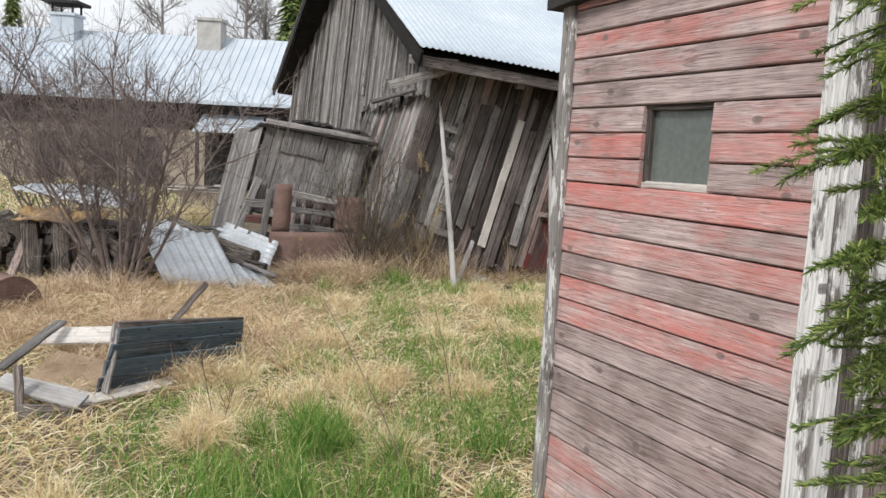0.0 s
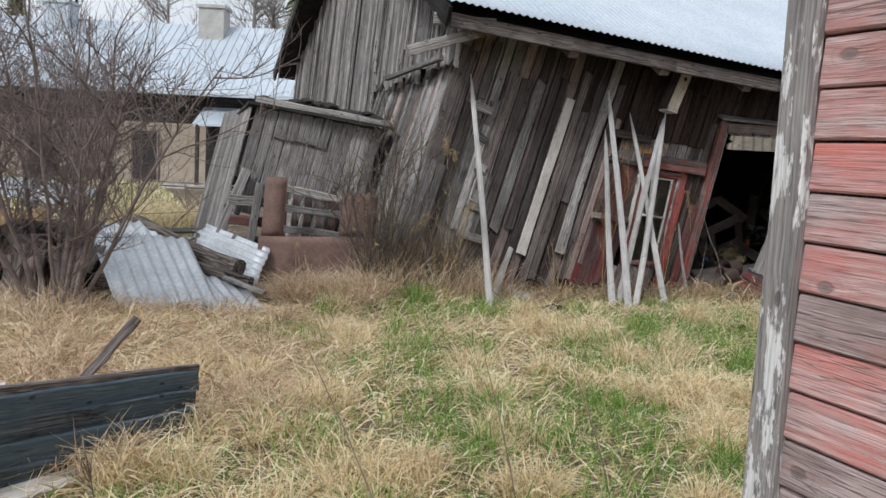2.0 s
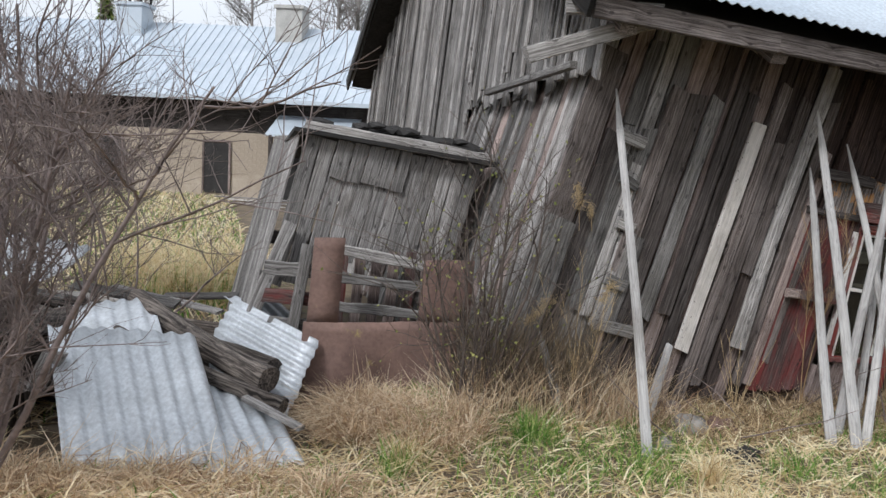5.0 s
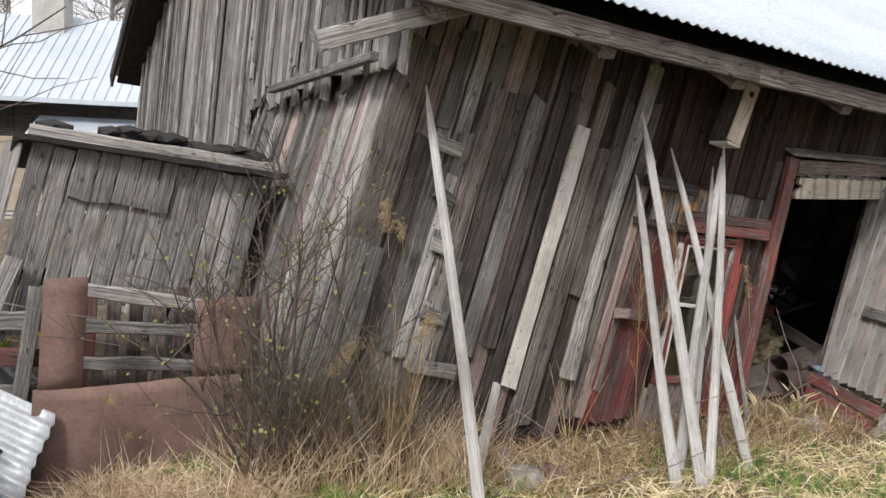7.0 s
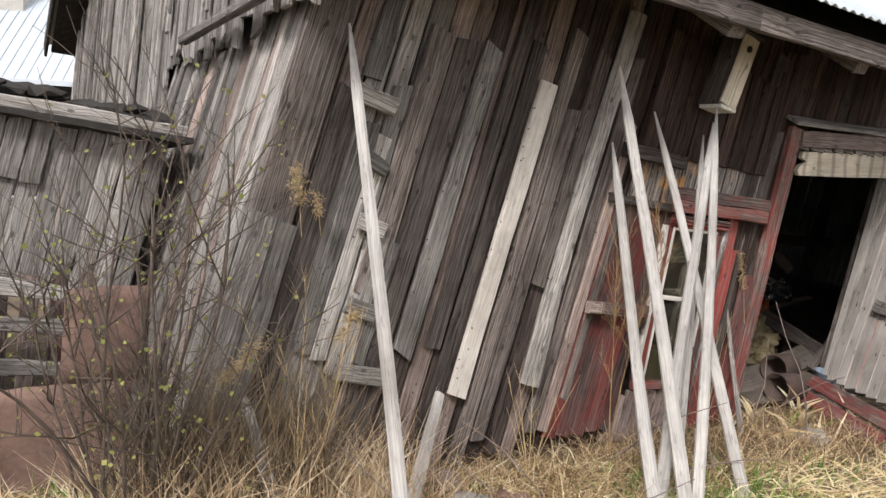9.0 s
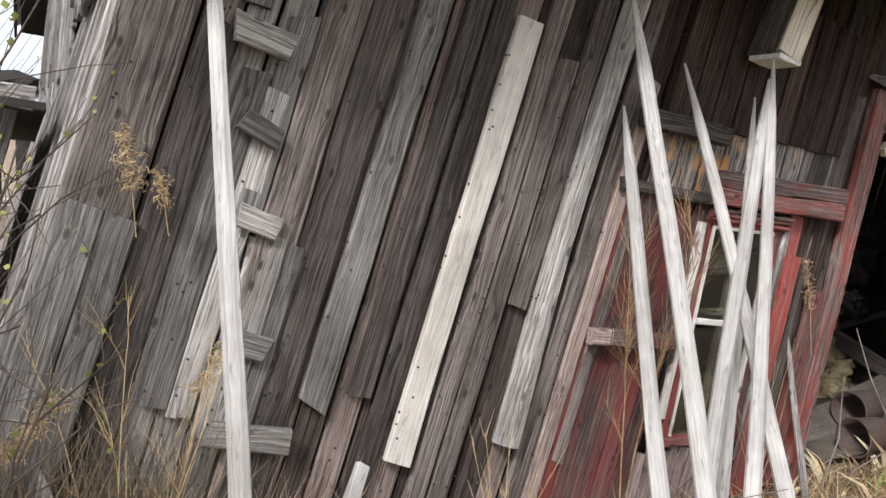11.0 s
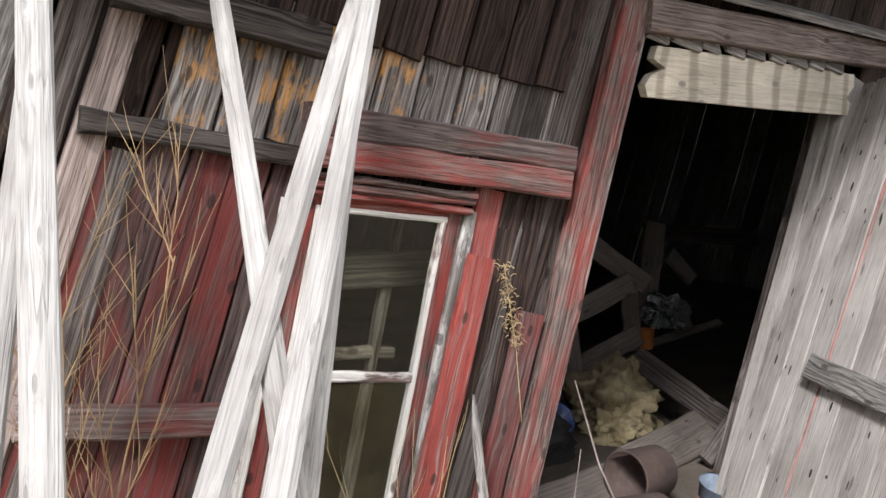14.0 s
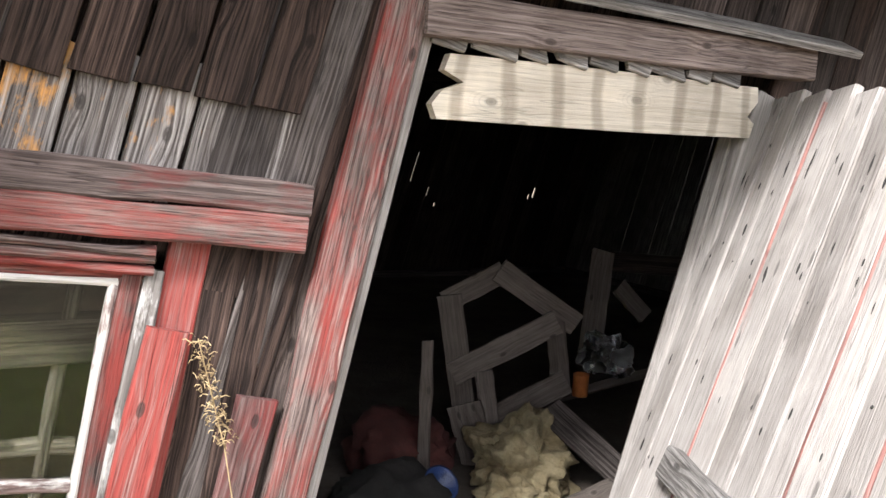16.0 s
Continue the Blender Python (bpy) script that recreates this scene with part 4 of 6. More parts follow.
lfront = board("front_wall", K(-2.0, 1.12, -1.12), K(-0.6, 1.08, -1.12), 0.09, 0.06, N, DARK, lean)
u = -1.95
while u < -0.62:
    wd = rnd.uniform(0.1, 0.14)
    top = 1.89 - 0.12 * (u + 1.95)
    low = 0.98 - 0.05 * (u + 1.95)
    if -1.75 < u < -1.2:
        mid = 1.60 - 0.15 * (u + 1.7)
        board("board", K(u + wd / 2, mid - 0.02, -1.02), K(u + wd / 2, top, -1.03), wd * 0.91, 0.024, N, GREY, lfront, ragged=0.02)
        board("board", K(u + wd / 2, low), K(u + wd / 2, mid), wd * 0.91, 0.024, N, GREY, lfront, ragged=0.01)
    else:
        board("board", K(u + wd / 2, low - 0.2 * (u < -1.8)), K(u + wd / 2, top), wd * 0.91, 0.024, N, GREY, lfront, ragged=0.02)
    u += wd
w = -1.05
while w > -3.2:
    board("side_board", K(-2.0, 0.15, w - 0.06), K(-2.0, 1.88, w - 0.06), 0.115, 0.02, -U, GREY, lfront)
    w -= 0.12
board("eave_board", G(-2.0, 1.955, -0.98), G(-0.55, 1.775, -0.93), 0.085, 0.05, N, GREY, lean, "rotten grey eave board", ragged=0.03, wobble=0.008, seg=9)
bm = bmesh.new()
for k in range(46):
    f = rnd.random() ** 0.5
    r = rnd.uniform(0.03, 0.085)
    v = bmesh.ops.create_icosphere(bm, subdivisions=1, radius=r)["verts"]
    c = G(-1.95 + 1.35 * f, 2.0 - 0.17 * f + rnd.uniform(-0.02, 0.05), -1.03 - rnd.random() * 0.5)
    for q in v:
        q.co = Vector((q.co.x * 1.6, q.co.y * 1.2, q.co.z * 0.6 + noise.noise(q.co * 20) * 0.02)) + c
tagged(part("rotten_cover", bm, BLACK, lean, "black rotten roofing felt"), kind="stuff")
q = [G(-2.05, 1.94, -0.95), G(-0.5, 1.76, -0.9), G(-0.5, 1.62, -3.2), G(-2.0, 1.72, -3.2)]
sheet_mesh("roof", [tuple(p) for p in q] + [tuple(p - UP * 0.03) for p in q], [(0, 1, 2, 3), (7, 6, 5, 4), (0, 4, 5, 1), (1, 5, 6, 2), (2, 6, 7, 3), (3, 7, 4, 0)], BLACK, lean)
# slats and struts under it
for za, zb, m in ((1.09, 0.95, GREY), (0.88, 0.80, GREY), (0.67, 0.59, GREY), (0.42, 0.36, DARK)):
    board("slat", G(-1.75, za, -0.8), G(-1.02, zb, -0.78), 0.075, 0.03, N, m, lean, ragged=0.03, wobble=0.008)
for k in range(6):
    board("strut", G(-1.72 + k * 0.13, 0.12, -0.9), G(-1.66 + k * 0.13, 1.05, -0.95), 0.08, 0.02, N, RED if k % 2 == 0 else BROWN, lean)
for k in range(4):
    board("side_slat", G(-2.2 - 0.02 * k, 0.35 + 0.2 * k, -0.75), G(-1.9, 0.33 + 0.2 * k, -0.7), 0.1, 0.03, N, GREY if k % 2 else RED, lean, ragged=0.02)
board("side_post", G(-2.12, 0.1, -0.62), G(-1.95, 1.12, -0.7), 0.08, 0.05, N, GREY, lean)
board("side_post", G(-2.5, 0.1, -0.9), G(-2.05, 1.25, -0.95), 0.09, 0.05, N, GREY, lean)
bm = bmesh.new()


def plate_w(u, z):
    return -0.45 + 0.05 * noise.noise((u * 2.2, z * 2.2, 4)) + 0.12 * max(0, 0.6 - z)


def plate(u0, u1, z0, z1):
    nu, nz = max(2, int((u1 - u0) / 0.07)), max(2, int((z1 - z0) / 0.07))
    g = [[bm.verts.new(G(u0 + (u1 - u0) * i / nu + 0.06 * (z0 + (z1 - z0) * j / nz), z0 + (z1 - z0) * j / nz + 0.012 * noise.noise((i * 0.7, j * 0.4, u0)), plate_w(u0 + (u1 - u0) * i / nu, z0 + (z1 - z0) * j / nz))) for i in range(nu + 1)] for j in range(nz + 1)]
    for j in range(nz):
        for i in range(nu):
            bm.faces.new((g[j][i], g[j][i + 1], g[j + 1][i + 1], g[j + 1][i]))


plate(-2.01, -1.80, 0.62, 1.20)
plate(-2.03, -0.92, 0.04, 0.62)
plate(-1.23, -0.86, 0.62, 1.06)
bmesh.ops.remove_doubles(bm, verts=bm.verts, dist=0.006)
ob = part("rusted_plate", bm, RUST, None, smooth=True)
ob.modifiers.new("thickness", "SOLIDIFY").thickness = 0.022
tagged(ob, "large rusty brown steel plate with square opening", "metal plate")

# ---- scrap heap ----


def sheet(a, b, c, label, seed, rag=0.02, bend=0.012, pitch=0.098, m=ZINC):
    """A wavy sheet: a to b along its ribs, b to c across them."""
    a, b, c = Vector(a), Vector(b), Vector(c)
    wide, long = (c - b).length, (b - a).length
    ob = corrugated("metal_sheet", Matrix(), wide, long, pitch, 0.024, m, rag=rag, bend=bend, seed=seed)
    x, y = (c - b) / wide, (b - a) / long
    z = x.cross(y).normalized()
    if z.z < 0:
        z = -z
    t = Matrix((x, y, z)).transposed().to_4x4()
    ob.data.transform(t)
    ob.matrix_world = Matrix.Translation(a)
    return tagged(ob, label, "metal sheet")


sheet((-3.3, 9.0, 0.68), (-2.73, 8.22, 0.18), (-1.98, 8.55, 0.12), "grey wavy metal sheet lying on the grass", 1)
sheet((-2.58, 9.16, 0.36), (-2.06, 8.42, 0.14), (-1.61, 8.66, 0.1), "grey wavy metal sheet lying on the grass", 5)
sheet((-2.68, 10.35, 0.66), (-1.93, 9.95, 0.49), (-2.0, 9.47, 0.13), "bright wavy metal sheet tilted on the heap", 2, pitch=0.08)
sheet((-3.6, 9.6, 0.66), (-3.2, 9.0, 0.45), (-2.7, 9.3, 0.5), "grey wavy metal sheet under the bush", 3)
sheet((-5.0, 10.2, 1.06), (-4.8, 9.25, 0.98), (-3.6, 9.4, 0.9), "dull metal sheet covering the woodpile", 4, bend=0.04)
sheet((-3.1, 11.2, 0.5), (-2.7, 10.7, 0.42), (-2.3, 10.9, 0.4), "pale metal sheet scrap on the heap", 6)
for a, b, r, m in (((-2.08, 9.32, 0.40), (-3.25, 9.95, 0.66), 0.085, LOG), ((-1.92, 9.12, 0.30), (-3.15, 9.5, 0.55), 0.05, LOG), ((-2.2, 9.7, 0.30), (-3.4, 10.3, 0.45), 0.09, LOG), ((-2.35, 9.9, 0.22), (-3.6, 10.0, 0.35), 0.09, LOG), ((-2.15, 9.55, 0.14), (-3.6, 9.3, 0.22), 0.08, LOG), ((-2.7, 10.5, 0.35), (-4.2, 10.7, 0.45), 0.07, LOG), ((-2.8, 10.9, 0.3), (-4.4, 10.3, 0.5), 0.06, LOG)):
    tagged(pole("log", a, b, r, r * 0.85, m, point=False, sides=10, wob=0.09), "old grey rotting log on the scrap heap", "log", "logs of the scrap heap")
tagged(board("plank", (-1.75, 8.95, 0.24), (-2.15, 9.12, 0.33), 0.05, 0.03, UP, GREY), "short grey lath on the metal sheet", "plank")
for k in range(9):
    a = Vector((-2.9 - rnd.random() * 1.5, 9.9 + rnd.random() * 1.6, 0.25 + rnd.random() * 0.25))
    b = a + Vector((rnd.uniform(-1.2, -0.5), rnd.uniform(-0.3, 0.5), rnd.uniform(-0.05, 0.15)))
    tagged(board("plank", a, b, rnd.uniform(0.08, 0.14), 0.025, UP + Vector((rnd.uniform(-0.3, 0.3), rnd.uniform(-0.5, 0), 0)), GREY if k % 3 else PALE, ragged=0.02), "weathered grey plank thrown on the heap", "plank", "planks of the scrap heap")
# woodpile
for k in range(36):
    row, col = divmod(k, 9)
    c = Vector((-5.1 + col * 0.19 + (row % 2) * 0.09, 9.0 + rnd.uniform(-0.1, 0.1), 0.14 + row * 0.165))
    tagged(pole("firewood", c, c + Vector((rnd.uniform(-0.05, 0.05), 0.55, rnd.uniform(-0.03, 0.03))), rnd.uniform(0.07, 0.1), 0.08, LOG, point=False, sides=9, seg=3, wob=0.1), "short split firewood log in the old pile", "firewood", "logs of the woodpile")
for a, b in (((-3.92, 8.55, 0.0), (-3.98, 8.66, 0.74)), ((-3.65, 8.6, 0.0), (-3.58, 8.7, 0.62)), ((-4.2, 8.5, 0.0), (-4.3, 8.66, 0.76)), ((-3.45, 8.75, 0.0), (-3.5, 8.85, 0.5))):
    tagged(board("post", a, b, 0.16, 0.12, (0.2, -1, 0), LOG, ragged=0.04, wobble=0.012), "broken weathered wooden post in the woodpile", "post", "posts of the woodpile")
bm = bmesh.new()
g = [[bm.verts.new((-4.45 + 0.07 * i, 8.55 + 0.07 * j, 0.84 + 0.10 * noise.noise((i * 0.31, j * 0.33, 2)) + 0.02 * noise.noise((i * 0.9, j * 0.9, 5)) - 0.012 * (j - 5) ** 2 * 0.25)) for i in range(13)] for j in range(9)]
for j in range(8):
    for i in range(12):
        bm.faces.new((g[j][i], g[j][i + 1], g[j + 1][i + 1], g[j + 1][i]))
TARP = surface("tan_tarp", (0.10, 0.055, 0.025), (0.40, 0.25, 0.09), 9.0, 0.6, spots=(0.05, 0.035, 0.02), spot_at=0.58, bump=0.8)
ob = part("tarpaulin", bm, TARP, smooth=True)
ob.modifiers.new("thickness", "SOLIDIFY").thickness = 0.012
tagged(ob, "crumpled ochre cover lying over the woodpile", "tarpaulin")
# rusty drum
bm = bmesh.new()
prof = [(0.0, 0.0), (0.27, 0.0), (0.285, 0.012), (0.28, 0.03), (0.28, 0.24), (0.292, 0.255), (0.28, 0.27), (0.28, 0.48), (0.292, 0.495), (0.28, 0.51), (0.28, 0.74), (0.285, 0.76), (0.25, 0.75), (0.0, 0.745)]
ring = [[bm.verts.new((r * math.cos(2 * math.pi * i / 28), r * math.sin(2 * math.pi * i / 28), z)) for i in range(28)] for r, z in prof[1:-1]]
for a, b in zip(ring, ring[1:]):
    for i in range(28):
        bm.faces.new((a[i], a[(i + 1) % 28], b[(i + 1) % 28], b[i]))
bm.faces.new(ring[0][::-1])
bm.faces.new(ring[-1])
ob = part("drum", bm, RUST, smooth=False)
ob.matrix_world = pose(-4.15, 7.05, 0.22, 92, 0, 62)
tagged(ob, "dark rusty steel drum lying in dry grass", "drum")

# ---- broken blue crate ----
crate = empty("crate", "broken open wooden crate with flaking blue boards", "crate")
crate.matrix_world = Matrix.Translation((-1.9, 5.2, 0.05))
TL, TR, BL, BR = Vector((-1.92, 4.95, 0.50)), Vector((-1.43, 6.1, 0.33)), Vector((-2.03, 4.86, 0.1)), Vector((-1.42, 5.85, 0.02))
nb = (TR - TL).cross(BL - TL).normalized()
nb = nb if nb.y < 0 else -nb
blue = None
for k in range(4):
    f = (k + 0.5) / 4
    ob = board("side_panel" if k == 0 else "board", TL.lerp(BL, f) + nb * (0.004 * k), TR.lerp(BR, f) + nb * (0.004 * k), 0.108, 0.02, nb, BLUE, blue or crate, "dark blue painted boards" if k == 0 else "", ragged=0.025)
    blue = blue or ob
board("rail", TL - nb * 0.02 + UP * 0.012, TR - nb * 0.02 + UP * 0.012, 0.035, 0.04, UP, DARK, crate)
for a, b, wd, n, m in (((-2.06, 4.72, 0.10), (-1.45, 5.68, 0.07), 0.10, (0, -0.5, 0.8), PALE), ((-1.81, 5.6, 0.40), (-1.60, 5.7, 0.68), 0.045, (0.3, -1, 0.2), DARK), ((-2.68, 5.0, 0.19), (-2.58, 5.62, 0.37), 0.06, (0.3, -0.6, 1), GREY), ((-2.72, 5.6, 0.26), (-2.2, 5.64, 0.29), 0.16, (0, -0.6, 1), PALE),
                       ((-2.52, 4.72, 0.2), (-2.0, 4.62, 0.13), 0.13, (0, -0.3, 1), SILVER), ((-2.62, 4.9, 0.16), (-2.05, 4.78, 0.1), 0.12, (0, -0.3, 1), SILVER), ((-2.33, 4.55, 0.0), (-2.36, 4.6, 0.33), 0.05, (0, -1, 0.1), DARK), ((-2.32, 4.52, 0.08), (-1.95, 4.62, 0.08), 0.09, (0, -1, 0.2), DARK), ((-1.97, 4.86, 0.12), (-1.95, 5.0, 0.52), 0.05, (-0.2, -1, 0), GREY)):
    board("loose_board", a, b, wd, 0.022, n, m, crate, ragged=0.012)
PLY = surface("brown_ply", (0.17, 0.115, 0.07), (0.32, 0.23, 0.15), 4.0, 0.8, bump=0.2)
ob = board("bottom_panel", (-2.52, 5.15, 0.16), (-2.0, 5.05, 0.12), 0.42, 0.012, (0, -0.35, 1), PLY, crate, "brown plywood bottom")

# ---- inside the barn ----
rackd = empty("trestle", "broken wooden trestle frame standing in the dark barn", "trestle")
rackd.matrix_world = Matrix.Translation((3.5, 13.3, 0.17))


for a, b, wd in (((3.22, 13.4, 0.96), (3.32, 13.39, 0.40), 0.12), ((3.2, 13.42, 0.92), (3.49, 13.44, 1.08), 0.11), ((3.46, 13.42, 1.09), (3.87, 13.42, 0.83), 0.12), ((3.25, 13.37, 0.57), (3.76, 13.37, 0.85), 0.12), ((3.76, 13.42, 0.84), (3.81, 13.41, 0.52), 0.10), ((3.38, 13.38, 0.30), (3.83, 13.38, 0.55), 0.12), ((3.40, 13.35, 0.6), (3.45, 13.35, 0.34), 0.09), ((3.31, 13.32, 0.44), (3.39, 13.25, 0.16), 0.17)):
    board("brace", a, b, wd, 0.03, (-0.2, -1, 0.1), DUSTHAZE, rackd)
for a, b, wd, m, text in (((3.67, 13.05, 0.50), (4.02, 12.6, 0.25), 0.13, DARK, "long grey board lying across the litter"), ((3.8, 13.5, 0.42), (4.45, 13.6, 0.58), 0.05, DUSTHAZE, "grey board edging a box in the barn"), ((4.1, 13.9, 0.55), (4.14, 13.92, 1.15), 0.13, DUSTHAZE, "brown board standing in the dark barn"), ((4.1, 13.96, 1.09), (4.9, 13.98, 1.07), 0.12, UNDER, "dark cross board in the dark barn"), ((4.25, 13.92, 0.95), (4.4, 13.9, 0.8), 0.1, DUSTHAZE, "short broken board in the dark barn"), ((3.09, 12.95, 0.16), (3.08, 12.98, 0.82), 0.055, DUSTHAZE, "wooden shaft standing among the litter"), ((2.78, 11.86, 0.2), (3.3, 12.12, 0.24), 0.2, DUSTHAZE, "broken board lying on the barn floor"), ((3.35, 12.3, 0.2), (3.95, 12.7, 0.25), 0.2, DUSTHAZE, "broken board lying on the barn floor"), ((3.72, 12.35, 0.2), (4.0, 12.5, 0.45), 0.07, DARK, "dark lath leaning in the barn doorway")):
    tagged(board("plank", a, b, wd, 0.03, (-0.2, -0.7, 0.6), m, ragged=0.015), text, "plank")


def lump(name, c, r, squash, material, label, category, seed, amp=0.35, sub=4):
    bm = bmesh.new()
    for v in bmesh.ops.create_icosphere(bm, subdivisions=sub, radius=1)["verts"]:
        d = v.co.normalized()
        q = 1 + amp * noise.noise(d * 1.7 + Vector((seed, 0, 0))) + amp * 0.5 * noise.noise(d * 5 + Vector((0, seed, 0))) + amp * 0.25 * noise.noise(d * 13)
        v.co = Vector((d.x * r * q, d.y * r * q, max(-0.5, d.z) * r * squash * q))
    ob = part(name, bm, material, smooth=True)
    ob.matrix_world = Matrix.Translation(c)
    return tagged(ob, label, category)


lump("insulation_wool", (3.53, 13.0, 0.25), 0.24, 0.9, WOOL, "crumpled yellowish insulation wool on the barn floor", "insulation", 3, 0.5, 5)
lump("insulation_wool", (3.45, 12.78, 0.2), 0.13, 0.7, WOOL, "crumpled yellowish insulation wool on the barn floor", "insulation", 8, 0.5, 5)
lump("plastic_bag", (4.1, 13.6, 0.62), 0.13, 0.9, BAG, "crumpled clear plastic bag beside the tin", "bag", 5, 0.5)
lump("sack", (2.93, 12.65, 0.2), 0.26, 0.6, BLACK, "dark sack slumped on the barn floor", "sack", 6)
lump("sack", (3.0, 13.2, 0.26), 0.25, 0.7, surface("red_cloth", (0.05, 0.014, 0.012), (0.10, 0.028, 0.024), 4.0, 0.9), "dull red cloth bundle in the dark barn", "cloth", 9)
lump("debris", (3.5, 11.75, 0.15), 0.16, 0.35, CHALK, "whitish crumbled plaster on the threshold", "rubble", 11, 0.6)
lump("debris", (3.75, 12.0, 0.14), 0.12, 0.4, STONE, "grey rubble on the threshold", "rubble", 12, 0.6)


def vessel(name, prof, m, material, label, category, n=24):
    bm = bmesh.new()
    ring = [[bm.verts.new((r * math.cos(2 * math.pi * i / n), r * math.sin(2 * math.pi * i / n), z)) for i in range(n)] for r, z in prof]
    for a, b in zip(ring, ring[1:]):
        for i in range(n):
            bm.faces.new((a[i], a[(i + 1) % n], b[(i + 1) % n], b[i]))
    bm.faces.new(ring[0][::-1])
    bm.faces.new(ring[-1])
    ob = part(name, bm, material, smooth=True)
    ob.matrix_world = m
    return tagged(ob, label, category)


vessel("tin", [(0.04, 0), (0.041, 0.004), (0.041, 0.11), (0.042, 0.115), (0.039, 0.115), (0.038, 0.1)], pose(3.94, 13.5, 0.44), ORANGE, "small orange tin standing on a board", "tin")
POTIRON = surface("pot_iron", (0.045, 0.03, 0.026), (0.12, 0.08, 0.066), 6.0, 0.8)
pot = [(0.09, 0), (0.1, 0.01), (0.105, 0.2), (0.11, 0.21), (0.1, 0.21), (0.095, 0.03)]
vessel("pot", pot, pose(3.33, 12.02, 0.30, 88, 0, -62), POTIRON, "rusty pot lying on its side", "pot")
vessel("pot", pot, pose(3.2, 11.7, 0.24, 88, 0, -70), POTIRON, "rusty pot lying on its side", "pot")
vessel("bucket", [(0.06, 0), (0.065, 0.006), (0.085, 0.16), (0.09, 0.165), (0.08, 0.16), (0.062, 0.012)], pose(3.46, 11.8, 0.17, 8, 5, 0), surface("grey_blue_tin", (0.16, 0.2, 0.26), (0.28, 0.33, 0.4), 5.0, 0.5, 0.3), "small grey-blue bucket by the door", "bucket")
vessel("enamel_bowl", [(0.05, 0), (0.09, 0.02), (0.14, 0.1), (0.146, 0.105), (0.13, 0.1), (0.05, 0.01)], pose(3.11, 12.68, 0.28, 50, 10, 20) @ Matrix.Scale(0.55, 4), ENAMEL, "blue enamel bowl among the litter", "bowl")
for x, y, z, r, sd in ((0.34, 9.62, 0.09, 0.08, 1), (0.55, 9.98, 0.12, 0.12, 2), (0.3, 9.55, 0.08, 0.08, 3), (2.9, 11.0, 0.1, 0.1, 5), (-3.0, 7.6, 0.15, 0.12, 6)):
    lump("stone", (x, y, z), r, 0.75, STONE, "grey field stone half sunk in dry grass", "stone", sd, 0.3, 3)

# ---- far house ----
house = empty("house", "long low house with metal roof, dark boards, yellow brick", "house")
house.matrix_world = pose(-5, 28, 0.1)
HX0, HX1 = -22.0, -4.75
bm = bmesh.new()
box(bm, (HX0, 28.0, 0.0), (HX1 - 0.5, 34.0, 3.05))
part("wall", bm, wood("far_boards", (0.028, 0.024, 0.022), (0.075, 0.066, 0.06), vary=0.0), house, "dark brown boarded upper wall")
bricks = part("brick_wall", (lambda b: (box(b, (-20.0, 27.93, 0.0), (-8.0, 27.99, 2.04)), b)[1])(bmesh.new()), YELLOWBRICK, house, "yellow brick lower wall")
bm = bmesh.new()
box(bm, (0, -0.012, 0), (0.24, 0.0, 0.062))
bme = bpy.data.meshes.new("brick")
bm.to_mesh(bme)
bm.free()
bme.materials.append(YELLOWBRICK)
for j in range(12):
    for i in range(24):
        ob = new("brick", bme)
        ob.location = (-14.2 + 0.25 * i + (j % 2) * 0.125, 27.93, 0.84 + 0.1 * j)
        ob.scale = (1, 1, 1.4)
        attach(ob, bricks)
# roof with standing seams
verts = [(HX0, 27.4, 3.0), (HX1, 27.4, 3.0), (HX1, 31.0, 5.5), (HX0, 31.0, 5.5), (HX1, 34.6, 3.0), (HX0, 34.6, 3.0)]
verts += [(x, y, z - 0.06) for x, y, z in verts]
hroof = sheet_mesh("roof", verts, [(0, 1, 2, 3), (3, 2, 4, 5), (6, 9, 8, 7), (9, 11, 10, 8), (0, 6, 7, 1), (1, 7, 8, 2), (2, 8, 10, 4), (0, 3, 9, 6), (3, 5, 11, 9)], ROOFING, house, "pale blue-grey metal roof with standing seams")
seam = bpy.data.meshes.new("seam")
sv, sf = [], []
for yy, zz in ((27.38, 3.0), (31.0, 5.515)):
    sv += [(-0.018, yy, zz), (0.018, yy, zz), (0.012, yy, zz + 0.022), (-0.012, yy, zz + 0.022)]
sf = [(0, 1, 2, 3), (4, 7, 6, 5), (0, 4, 5, 1), (1, 5, 6, 2), (2, 6, 7, 3), (3, 7, 4, 0)]
seam.from_pydata(sv, [], sf)
seam.materials.append(ROOFING)
x = HX1 - 0.02
while x > HX0:
    ob = new("seam", seam)
    ob.location = (x, 0, 0)
    attach(ob, hroof)
    x -= 0.27
board("gutter", (HX0, 27.36, 2.96), (HX1, 27.36, 2.96), 0.12, 0.08, (0, -1, 0), ROOFING, house)
for cx, cz, m, text in ((-8.6, 5.98, CONCRETE, "rendered chimney"), (-13.85, 5.9, ROOFING, "sheet-clad chimney under a cap")):
    bm = bmesh.new()
    box(bm, (cx - 0.42, 30.2, 4.6), (cx + 0.42, 31.0, cz))
    box(bm, (cx - 0.48, 30.14, cz), (cx + 0.48, 31.06, cz + 0.1))
    ch = part("chimney", bm, m, house, text)
    if cx < -10:
        bm = bmesh.new()
        for px in (-0.36, 0.36):
            for py in (30.25, 30.95):
                box(bm, (cx + px - 0.03, py - 0.03, cz + 0.1), (cx + px + 0.03, py + 0.03, cz + 0.42))
        v = box(bm, (cx - 0.62, 30.0, cz + 0.42), (cx + 0.62, 31.2, cz + 0.52))
        part("chimney_cap", bm, BLACK, ch)
